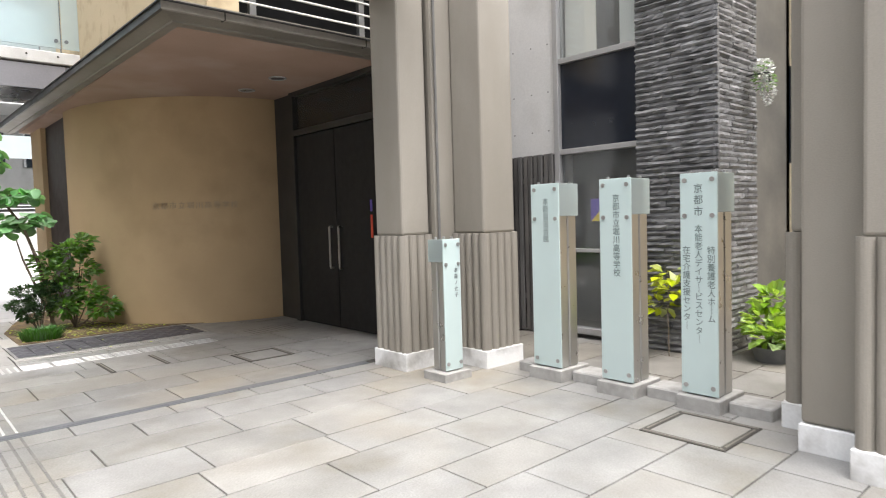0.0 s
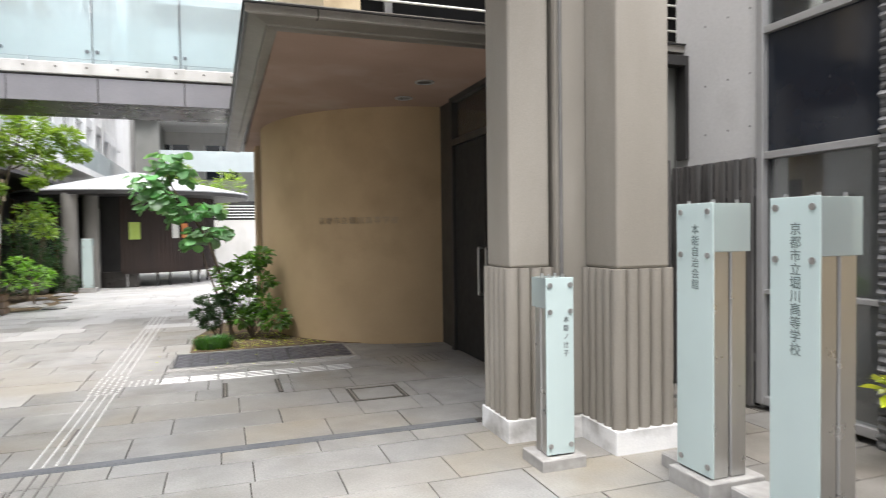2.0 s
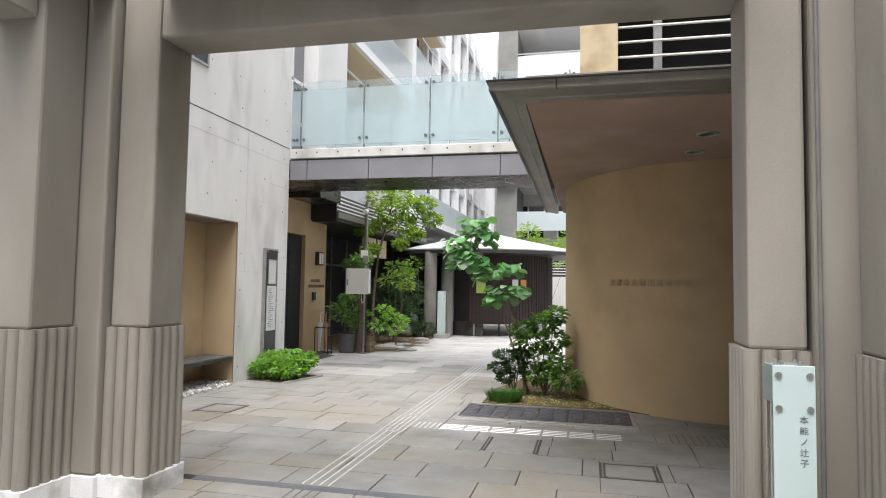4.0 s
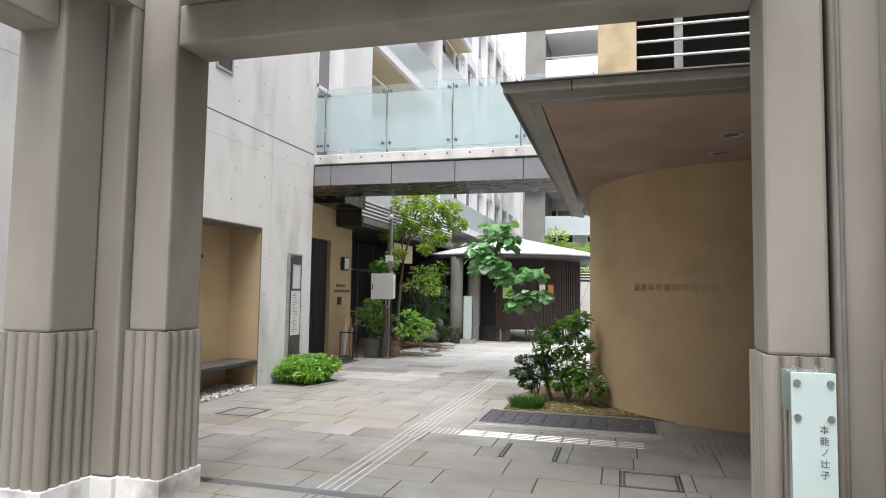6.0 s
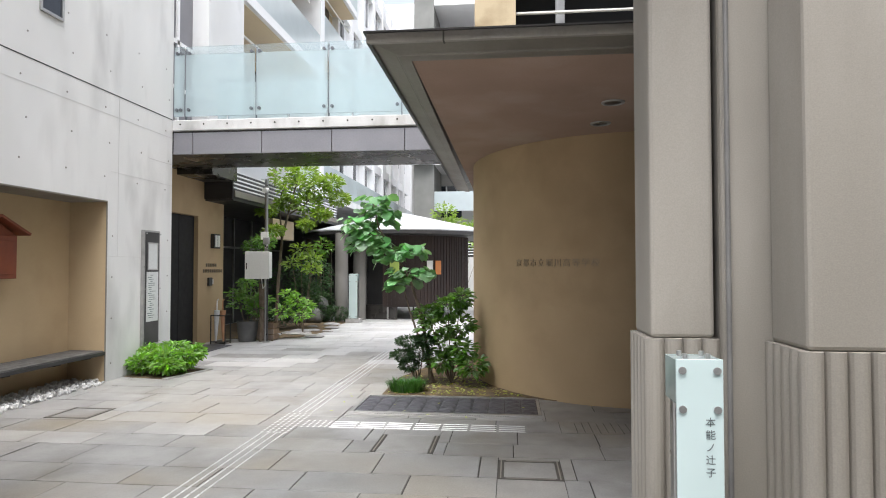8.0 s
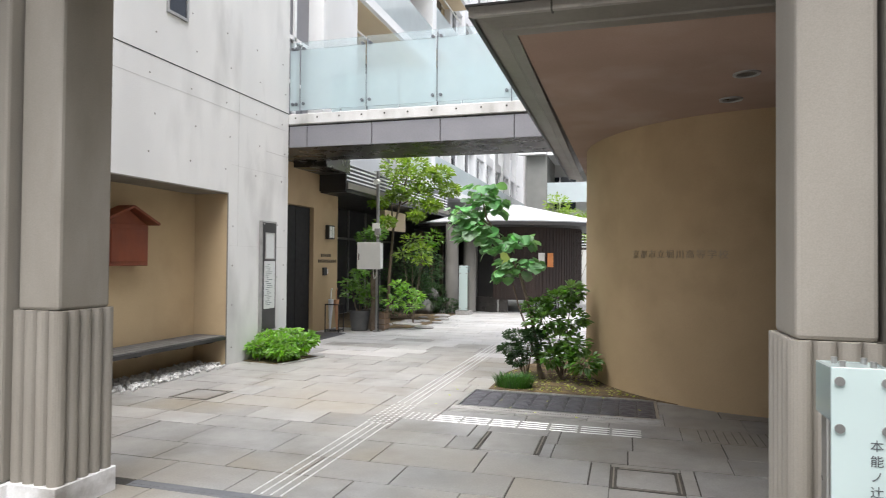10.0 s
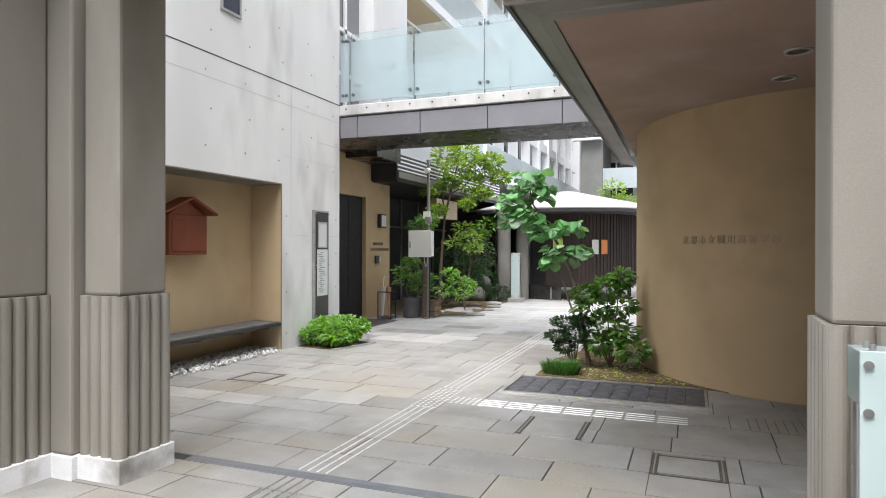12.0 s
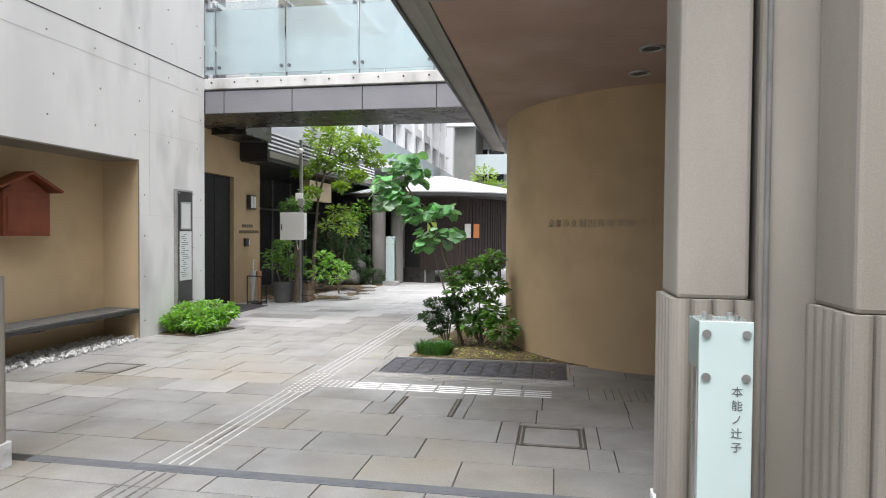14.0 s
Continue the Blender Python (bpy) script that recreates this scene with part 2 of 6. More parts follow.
M = dict(
    conc=surface("pale_concrete", (0.78, 0.785, 0.78), (0.86, 0.86, 0.85), 1.1, 90, 0.85, 0.3, c3=(0.50, 0.50, 0.49), spots=1.3, streak=0.75, speck=0.78, c4=(0.74, 0.74, 0.73)),
    deck=surface("weathered_deck_concrete", (0.56, 0.555, 0.54), (0.70, 0.695, 0.68), 2.5, 90, 0.85, 0.3, c3=(0.38, 0.37, 0.35), spots=3.0, streak=0.6, speck=0.75),
    niche=surface("niche_render", (0.48, 0.365, 0.22), (0.54, 0.415, 0.253), 0.9, 120, 0.9, 0.3, c3=(0.43, 0.32, 0.19)),
    letter_metal=surface("dull_bronze_letter", (0.30, 0.235, 0.155), (0.42, 0.34, 0.23), 14, 90, 0.35, 0.05, metal=0.5),
    sign_metal=surface("dark_bronze_letter", (0.13, 0.095, 0.06), (0.19, 0.145, 0.095), 14, 90, 0.45, 0.05, metal=0.4),
    smoke=surface("smoke_grey_render", (0.20, 0.20, 0.185), (0.25, 0.25, 0.232), 1.2, 90, 0.85, 0.2),
    conc_grey=surface("grey_concrete", (0.56, 0.55, 0.535), (0.64, 0.63, 0.615), 1.2, 45, 0.85, 0.2, c3=(0.42, 0.41, 0.39), streak=0.5),
    pier=surface("cast_pier_concrete", (0.295, 0.27, 0.232), (0.36, 0.333, 0.29), 1.8, 150, 0.8, 0.15, c3=(0.20, 0.18, 0.148), spots=1.4, streak=0.8, speck=0.76, c4=(0.25, 0.227, 0.192)),
    # darker concrete: eave shade on the pavilion columns put into colour; also fills tie holes
    column=surface("dim_column_concrete", (0.19, 0.18, 0.165), (0.25, 0.24, 0.22), 2.0, 120, 0.85, 0.2, c3=(0.14, 0.13, 0.115), streak=0.5),
    base=surface("whitewashed_plinth", (0.78, 0.78, 0.78), (0.84, 0.84, 0.83), 4, 70, 0.85, 0.3, c3=(0.42, 0.40, 0.37), spots=4.5, c4=(0.30, 0.285, 0.26)),
    ochre=surface("ochre_render", (0.475, 0.346, 0.197), (0.55, 0.405, 0.237), 0.9, 150, 0.92, 0.6, c3=(0.41, 0.295, 0.165), spots=1.1, speck=0.74),
    upper=surface("upper_storey_render", (0.46, 0.37, 0.235), (0.51, 0.415, 0.27), 0.9, 120, 0.9, 0.25, c3=(0.33, 0.255, 0.155), spots=4.0),
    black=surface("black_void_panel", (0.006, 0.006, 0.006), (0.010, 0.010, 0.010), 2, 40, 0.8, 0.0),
    jamb=surface("dark_steel_jamb", (0.035, 0.035, 0.035), (0.05, 0.05, 0.05), 2, 80, 0.4, 0.03, metal=0.3),
    alu=surface("anodised_aluminium", (0.36, 0.355, 0.35), (0.42, 0.415, 0.41), 2, 80, 0.45, 0.03, metal=0.35),
    cream=surface("cream_render", (0.66, 0.54, 0.36), (0.71, 0.59, 0.41), 0.9, 120, 0.9, 0.25),
    soffit=surface("pinkish_soffit_plaster", (0.335, 0.228, 0.172), (0.395, 0.27, 0.207), 1.2, 60, 0.9, 0.15, c3=(0.45, 0.35, 0.29), spots=0.8),
    fascia=surface("weathered_bronze_sheet", (0.20, 0.182, 0.155), (0.265, 0.245, 0.212), 1.5, 30, 0.5, 0.05, metal=0.35, streak=0.5),
    band=surface("pale_weathered_metal", (0.30, 0.28, 0.25), (0.38, 0.355, 0.32), 2.5, 40, 0.5, 0.08, metal=0.25, c3=(0.18, 0.165, 0.145), spots=2.5),
    dark_metal=surface("dark_grey_sheet", (0.035, 0.034, 0.034), (0.055, 0.053, 0.052), 2, 40, 0.45, 0.05, metal=0.3),
    mauve=surface("grey_mauve_cladding", (0.225, 0.222, 0.24), (0.265, 0.26, 0.28), 1.1, 40, 0.45, 0.04, metal=0.25),
    under=surface("bronze_soffit_panel", (0.05, 0.046, 0.042), (0.068, 0.062, 0.057), 1.4, 30, 0.28, 0.0, metal=0.4, speck=0.96),
    door=surface("dark_stained_door", (0.006, 0.005, 0.005), (0.011, 0.009, 0.008), 5, 40, 0.75, 0.1, streak=0.9),
    steel=surface("brushed_steel", (0.42, 0.415, 0.405), (0.52, 0.515, 0.50), 3, 600, 0.3, 0.0, metal=1.0, streak=0.95, speck=0.98),
    bright=surface("polished_stud_steel", (0.58, 0.58, 0.57), (0.70, 0.70, 0.69), 9, 120, 0.42, 0.03, metal=0.3),
    tack=surface("clamp_steel", (0.36, 0.355, 0.345), (0.46, 0.455, 0.445), 9, 120, 0.32, 0.03, metal=0.7),
    mint=glassy("frosted_mint_glass", (0.70, 0.825, 0.81), 0.08, 0.1, 0.75),
    rail_glass=glassy("frosted_rail_glass", (0.88, 0.97, 0.985), 0.54, 0.08, 0.4),
    frost=glassy("frosted_balcony_glass", (0.88, 0.965, 0.98), 0.15, 0.1, 0.55),
    clear_rail=glassy("clear_rail_glass", (0.93, 0.975, 0.985), 0.86, 0.05, 0.4),
    pane=glassy("window_glass", (0.95, 0.97, 0.97), 0.95, 0.03, 0.6),
    navy=surface("dark_spandrel_glass", (0.012, 0.015, 0.022), (0.02, 0.024, 0.033), 1, 10, 0.12, 0.0),
    # room walls coloured dark, so the dimness behind the glass is in the paint
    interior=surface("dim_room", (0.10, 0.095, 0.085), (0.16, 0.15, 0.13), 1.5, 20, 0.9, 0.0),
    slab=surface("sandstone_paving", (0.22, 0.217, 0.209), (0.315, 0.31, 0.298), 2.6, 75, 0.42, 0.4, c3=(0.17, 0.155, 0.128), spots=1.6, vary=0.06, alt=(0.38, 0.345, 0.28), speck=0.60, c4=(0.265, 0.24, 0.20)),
    # paler copies of the paving: sky sheen growing with distance is put into the colour
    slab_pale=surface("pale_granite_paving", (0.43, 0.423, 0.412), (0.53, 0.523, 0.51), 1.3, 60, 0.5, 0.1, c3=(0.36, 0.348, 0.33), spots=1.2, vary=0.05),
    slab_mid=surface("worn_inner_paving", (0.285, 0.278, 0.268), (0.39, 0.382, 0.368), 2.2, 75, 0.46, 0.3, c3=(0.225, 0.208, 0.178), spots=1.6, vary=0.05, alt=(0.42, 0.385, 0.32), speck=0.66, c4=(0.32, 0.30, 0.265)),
    # brownish, stained strip paving; the shade it lies in is darkened into its colour
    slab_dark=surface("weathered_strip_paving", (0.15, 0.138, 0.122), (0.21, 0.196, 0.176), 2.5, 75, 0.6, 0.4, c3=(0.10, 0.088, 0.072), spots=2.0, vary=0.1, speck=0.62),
    mint_clear=glassy("thin_mint_glass", (0.78, 0.88, 0.87), 0.5, 0.08, 0.6),
    joint=surface("paving_joint_mortar", (0.04, 0.037, 0.032), (0.085, 0.079, 0.07), 3, 60, 0.95, 0.3, c3=(0.012, 0.011, 0.010), spots=2.2),
    asphalt=surface("street_asphalt", (0.045, 0.045, 0.046), (0.06, 0.06, 0.06), 3, 120, 0.9, 0.5),
    boulder=surface("garden_boulder", (0.10, 0.10, 0.095), (0.19, 0.185, 0.175), 6, 60, 0.85, 0.6, c3=(0.07, 0.085, 0.05), spots=3.0, depth=0.01),
    kerbstone=surface("granite_block", (0.29, 0.28, 0.265), (0.39, 0.38, 0.362), 12, 160, 0.85, 0.3),
    channel=surface("steel_channel", (0.11, 0.116, 0.128), (0.15, 0.157, 0.17), 4, 60, 0.5, 0.1, metal=0.2),
    worn=surface("worn_guide_bar", (0.13, 0.125, 0.12), (0.18, 0.175, 0.165), 6, 80, 0.6, 0.1),
    iron=surface("cast_grating", (0.085, 0.083, 0.094), (0.125, 0.122, 0.136), 8, 90, 0.5, 0.2, metal=0.4),
    slot=surface("cover_frame", (0.05, 0.046, 0.038), (0.08, 0.074, 0.062), 9, 90, 0.7, 0.2),
    soil=surface("leafy_soil", (0.10, 0.072, 0.045), (0.19, 0.135, 0.075), 9, 70, 0.95, 0.8, c3=(0.30, 0.21, 0.075), spots=5, depth=0.02),
    bark=surface("bark", (0.13, 0.095, 0.065), (0.19, 0.15, 0.11), 12, 60, 0.9, 0.6),
    bench=surface("weathered_dark_timber", (0.075, 0.072, 0.07), (0.13, 0.125, 0.12), 7, 60, 0.6, 0.3, streak=0.2),
    red=surface("red_stained_wood", (0.16, 0.032, 0.010), (0.22, 0.052, 0.016), 5, 60, 0.6, 0.15, streak=0.7),
    slate=surface("split_slate", (0.095, 0.095, 0.097), (0.185, 0.185, 0.187), 5, 50, 0.5, 0.5, c3=(0.2, 0.2, 0.2), spots=6, vary=0.3, depth=0.01),
    slat=surface("charred_fence_board", (0.07, 0.066, 0.063), (0.135, 0.128, 0.122), 4, 60, 0.7, 0.3, vary=0.25, streak=0.8),
    white=surface("white_paint", (0.82, 0.82, 0.82), (0.86, 0.86, 0.86), 1.5, 60, 0.6, 0.08),
    offwhite=surface("ivory_enamel", (0.70, 0.695, 0.65), (0.76, 0.75, 0.70), 2, 60, 0.4, 0.03),
    crate=surface("weathered_crate_timber", (0.16, 0.10, 0.058), (0.26, 0.17, 0.10), 8, 70, 0.85, 0.4, streak=0.3, vary=0.15),
    paper=surface("notice_paper", (0.66, 0.68, 0.68), (0.72, 0.74, 0.74), 3, 30, 0.6, 0.02),
    ink=surface("black_ink", (0.075, 0.085, 0.09), (0.10, 0.11, 0.115), 5, 50, 0.6, 0.0),
    greyink=surface("grey_green_ink", (0.11, 0.15, 0.145), (0.15, 0.19, 0.185), 5, 50, 0.6, 0.0),
    brown=surface("brown_board_cladding", (0.020, 0.011, 0.008), (0.033, 0.018, 0.013), 3, 60, 0.6, 0.2, streak=0.9),
    roof=surface("pale_zinc_roof", (0.55, 0.56, 0.57), (0.63, 0.64, 0.65), 1.5, 30, 0.4, 0.04, metal=0.3),
    pebble=surface("pale_pebble", (0.42, 0.415, 0.40), (0.66, 0.65, 0.63), 14, 90, 0.8, 0.2, vary=0.25),
    pot=surface("grey_planter", (0.10, 0.10, 0.10), (0.14, 0.14, 0.135), 5, 60, 0.8, 0.2),
    green=surface("lime_poster", (0.45, 0.60, 0.12), (0.5, 0.64, 0.16), 4, 40, 0.6, 0.0),
    orange=surface("orange_poster", (0.62, 0.20, 0.05), (0.68, 0.26, 0.08), 4, 40, 0.6, 0.0),
    cone=surface("red_plastic", (0.62, 0.06, 0.03), (0.68, 0.09, 0.04), 4, 40, 0.45, 0.0),
    purple=surface("purple_print", (0.10, 0.06, 0.35), (0.13, 0.08, 0.42), 4, 40, 0.5, 0.0),
    yellow=surface("yellow_print", (0.75, 0.55, 0.05), (0.8, 0.6, 0.08), 4, 40, 0.5, 0.0),
    tan=surface("tan_umbrella_cloth", (0.42, 0.22, 0.11), (0.5, 0.27, 0.15), 6, 60, 0.8, 0.1),
    lamp_white=surface("opal_lamp_glass", (0.78, 0.77, 0.72), (0.84, 0.83, 0.78), 3, 40, 0.4, 0.0),
    leaf_tree=foliage("broad_leaf", (0.085, 0.23, 0.085), (0.175, 0.37, 0.155)),
    leaf_dark=foliage("dark_needle_leaf", (0.022, 0.055, 0.022), (0.05, 0.11, 0.04)),
    leaf_shrub=foliage("shrub_leaf", (0.075, 0.18, 0.045), (0.17, 0.33, 0.085)),
    leaf_lime=foliage("fresh_green_leaf", (0.13, 0.30, 0.045), (0.24, 0.46, 0.09)),
    leaf_maple=foliage("maple_leaf", (0.15, 0.28, 0.04), (0.28, 0.42, 0.08)),
    leaf_yellow=foliage("yellow_green_leaf", (0.28, 0.36, 0.04), (0.42, 0.48, 0.07)),
    grass=foliage("grass_blade", (0.025, 0.10, 0.015), (0.06, 0.17, 0.03)),
    petal=surface("white_petal", (0.75, 0.75, 0.73), (0.8, 0.8, 0.78), 9, 60, 0.6, 0.0),
)

# ---- building helpers ----


def finish(name, bm, material, smooth=False):
    me = bpy.data.meshes.new(name)
    bm.normal_update()
    bm.to_mesh(me)
    bm.free()
    me.materials.append(material)
    if smooth:
        for p in me.polygons:
            p.use_smooth = True
        me.set_sharp_from_angle(angle=radians(40))
    return me


def thing(name, at, label, category, group="", kind=""):
    e = new(name)
    e.location = at
    e.empty_display_size = 0.1
    bpy.context.view_layer.update()
    return tagged(e, label, category, group, kind)


def root(ob):
    while ob.parent:
        ob = ob.parent
    return ob


def part(name, bm, material, parent, label="", smooth=False):
    """One mesh under a thing; the bmesh is in world metres."""
    bmesh.ops.translate(bm, verts=bm.verts, vec=-root(parent).location)
    ob = new(name, finish(name, bm, material, smooth))
    ob.parent = parent
    if material is M["pane"]:
        ob.visible_shadow = False
    return tagged(ob, label)


def solid(name, bm, material, label="", category="", kind="", smooth=False, group=""):
    ob = new(name, finish(name, bm, material, smooth))
    return tagged(ob, label, category, group, kind)


def structure(name, bm, material, label, category="", smooth=False):
    return solid(name, bm, material, label, category or name.split("_")[0], "structure", smooth)


def box(x0, x1, y0, y1, z0, z1, bevel=0.0, bm=None, seg=1):
    own = bmesh.new()
    bmesh.ops.create_cube(own, size=1)
    for v in own.verts:
        v.co = Vector((x0 + (v.co.x + 0.5) * (x1 - x0), y0 + (v.co.y + 0.5) * (y1 - y0), z0 + (v.co.z + 0.5) * (z1 - z0)))
    if bevel:
        bmesh.ops.bevel(own, geom=own.edges[:], offset=bevel, segments=seg, affect="EDGES", profile=0.5)
    if bm is None:
        return own
    return joined(bm, own)


def joined(bm, own):
    me = bpy.data.meshes.new("tmp")
    own.to_mesh(me)
    own.free()
    bm.from_mesh(me)
    bpy.data.meshes.remove(me)
    return bm


def boxes(rows, bevel=0.0):
    bm = bmesh.new()
    for r in rows:
        box(*r, bevel=bevel, bm=bm)
    return bm


def cyl(p, q, r0, r1=None, n=12, bm=None):
    """A tapered rod from p to q."""
    p, q = Vector(p), Vector(q)
    own = bmesh.new()
    bmesh.ops.create_cone(own, cap_ends=True, segments=n, radius1=r0, radius2=r0 if r1 is None else r1, depth=(q - p).length)
    rot = (q - p).to_track_quat("Z", "Y").to_matrix().to_4x4()
    bmesh.ops.transform(own, matrix=Matrix.Translation((p + q) / 2) @ rot, verts=own.verts)
    return own if bm is None else joined(bm, own)


def prism(outline, z0, z1, bm=None):
    """An upright prism over a closed outline."""
    own = bmesh.new()
    a = [own.verts.new((x, y, z0)) for x, y in outline]
    b = [own.verts.new((x, y, z1)) for x, y in outline]
    n = len(outline)
    for i in range(n):
        own.faces.new((a[i], a[(i + 1) % n], b[(i + 1) % n], b[i]))
    own.faces.new(b)
    own.faces.new(a[::-1])
    bmesh.ops.recalc_face_normals(own, faces=own.faces)
    return own if bm is None else joined(bm, own)


def tube(points, r, n=8, bm=None):
    own = bmesh.new()
    for a, b in zip(points, points[1:]):
        cyl(a, b, r, n=n, bm=own)
    return own if bm is None else joined(bm, own)


def lettering(name, text, size, material, parent, at, turn, depth=0.002, label="", leading=1.0):
    """Upright characters, one under another, as a mesh."""
    cu = bpy.data.curves.new("text", "FONT")
    cu.body, cu.size, cu.extrude, cu.align_x = text, size, depth, "CENTER"
    cu.space_line = leading
    tmp = new("text_tmp", cu)
    bpy.context.view_layer.update()
    me = bpy.data.meshes.new_from_object(tmp.evaluated_get(bpy.context.evaluated_depsgraph_get()))
    bpy.data.objects.remove(tmp)
    bpy.data.curves.remove(cu)
    me.name = name
    me.transform(Matrix.Translation(Vector(at) - root(parent).location) @ turn)
    me.materials.clear()
    me.materials.append(material)
    ob = new(name, me)
    ob.parent = parent
    return tagged(ob, label)


FACE_STREET = pose(0, 0, 0, 90, 0, 0)      # reads from -y
FACE_LEFT = pose(0, 0, 0, 90, 0, -90)      # reads from -x
FACE_RIGHT = pose(0, 0, 0, 90, 0, 90)      # reads from +x

# ---- ground ----
structure("ground", boxes([(-300, 300, -300, 300, -0.4, -0.014)]), M["joint"], "dark mortar bed under the stone paving", "ground")
structure("road", boxes([(-300, 300, -40, -9.5, -0.013, -0.009)]), M["asphalt"], "grey asphalt street along the gate", "road")

# ---- gate: clustered piers with reeded pedestals and lintels ----
PED_Z, BASE_Z, LIN_Z = 1.265, 0.165, 3.50


def reeded(x0, x1, y0, y1, pitch=0.10, r=0.058):
    """Outline of a pier pedestal with half-round reeds along its sides and round corners."""
    pts = []
    corners = [(x0, y0), (x1, y0), (x1, y1), (x0, y1)]
    for i in range(4):
        a, b = Vector(corners[i]), Vector(corners[(i + 1) % 4])
        d = (b - a).normalized()
        out = Vector((d.y, -d.x))
        length = (b - a).length
        n = max(2, round(length / pitch))
        w = length / n
        for k in range(n):
            for u in (0.015, 0.06, 0.16, 0.32, 0.5, 0.68, 0.84, 0.94, 0.985):
                q = a + d * (w * (k + u)) + out * (r * (math.sqrt(1 - abs(2 * u - 1) ** 2.4) - 0.92))
                pts.append((q.x, q.y))
    return pts


def pier(parent, x0, x1, y0, y1, top):
    part("plinth", box(x0 - 0.013, x1 + 0.013, y0 - 0.013, y1 + 0.013, -0.012, BASE_Z, 0.006), M["base"], parent, "whitewashed plinth with scuffed paint")
    part("pedestal", prism(reeded(x0, x1, y0, y1), BASE_Z, PED_Z), M["pier"], parent, "pedestal with half-round reeds")
    i = 0.028
    part("shaft", box(x0 + i, x1 - i, y0 + i, y1 - i, PED_Z, top, 0.022, seg=2), M["pier"], parent)


def core(parent, x0, x1, y0, y1, top, pipe, drain=0.0):
    part("core", box(x0, x1, y0, y1, BASE_Z, top, 0.02, seg=2), M["pier"], parent)
    part("core_plinth", box(x0 - 0.012, x1 + 0.012, y0 - 0.012, y1 + 0.012, -0.012, BASE_Z - 0.004, 0.008), M["base"], parent)
    part("joint_strip", box(pipe - 0.02, pipe + 0.012, y0 + 0.06, y1, 0.0, top - 0.01), M["fascia" if drain else "dark_metal"], parent, "recessed metal joint strip")
    if drain:
        part("drainpipe", cyl((pipe, drain, 0.02), (pipe, drain, top - 0.2), 0.013), M["worn"], parent, "thin grey-brown drainpipe")


TOP = 5.2
gate_a = thing("gate_pier", (0.4, -0.5, 0), "clustered beige concrete gate pier on reeded white-based pedestals", "gate pier", "gate piers")
pier(gate_a, 0.0, 0.385, -0.47, 0.0, TOP)
pier(gate_a, 0.575, 1.06, -0.96, -0.50, TOP)
core(gate_a, 0.376, 0.70, -0.52, -0.12, TOP, 0.395, -0.545)
gate_l = thing("gate_pier", (-4.5, -0.5, 0), "clustered beige concrete gate pier with chipped white plinth", "gate pier", "gate piers")
pier(gate_l, -4.51, -4.12, -0.47, 0.0, TOP)
pier(gate_l, -5.19, -4.70, -0.96, -0.50, TOP)
core(gate_l, -4.83, -4.506, -0.52, -0.12, TOP, -4.525)
gate_b = thing("gate_pier", (0.5, -4, 0), "clustered beige concrete gate pier beside the street", "gate pier", "gate piers")
pier(gate_b, 0.10, 0.52, -4.52, -4.06, TOP)
pier(gate_b, 0.72, 1.15, -3.94, -3.50, TOP)
core(gate_b, 0.36, 0.86, -4.2, -3.72, TOP, 0.50)


def lintel(x0, x1, y0, y1):
    solid("gate_lintel", box(x0, x1, y0, y1, LIN_Z, LIN_Z + 0.33, 0.02, seg=2), M["pier"], "long beige concrete lintel resting between the gate piers", "lintel", "", False, "gate lintels")


lintel(-4.149, 0.029, -0.43, -0.04)
lintel(-5.14, -4.78, -4.6, -0.932)
gl = thing("gate_pier", (-5, -5, 0), "beige concrete gate pier at the street corner", "gate pier", "gate piers")
pier(gl, -5.19, -4.74, -5.06, -4.6, TOP)

# assumed slab above the view, cut to shade pier tops and lintel
structure("ceiling_gate", boxes([(-4.09, 0.0, -0.979, 0.06, LIN_Z + 0.332, LIN_Z + 0.5), (0.42, 0.56, -0.10, 0.06, LIN_Z + 0.332, LIN_Z + 0.5), (-4.69, -4.5, -0.979, 0.06, LIN_Z + 0.332, LIN_Z + 0.5), (-5.2, 0.2, -1.12, -0.98, LIN_Z + 0.332, LIN_Z + 0.5)]), M["pier"], "unseen concrete slab added over the gate lintel to shade the piers", "ceiling")

# ---- left building ----
WX = -6.5
W0 = -9.0
wall = boxes([
    (W0, WX, -1.2, 1.0, -0.012, 9.0),
    (W0, WX, 1.0, 4.68, 2.60, 9.0),
    (W0, WX, 4.68, 6.42, -0.012, 9.0),
    (W0, -7.085, 1.0, 4.68, -0.012, 2.60),
])
structure("wall_west", wall, M["conc"], "pale board-marked concrete wall of the building", "wall")
structure("trim", boxes([(WX - 0.05, WX + 0.003, -1.2, 6.42, 4.176, 4.19)]), M["dark_metal"], "dark shadow joint across the concrete wall", "joint")
structure("wall_niche", boxes([(-7.085, -7.08, 1.003, 4.677, 0, 2.597), (-7.079, -6.51, 4.672, 4.677, 0, 2.597)]), M["niche"], "cream rendered back wall of the bench niche", "wall")
# dark sheet added so the top of the niche falls into shade
structure("ceiling_niche", boxes([(-7.079, WX - 0.035, 1.003, 4.671, 2.585, 2.598)]), M["fascia"], "dark sheet under the niche ceiling that deepens the shade at its top", "ceiling")
structure("trim", boxes([(WX - 0.03, WX + 0.002, 1.0, 4.68, 2.588, 2.6035), (WX - 0.012, WX + 0.002, 4.668, 4.682, 0.0, 2.588)]), M["fascia"], "thin dark bead round the niche opening", "trim")
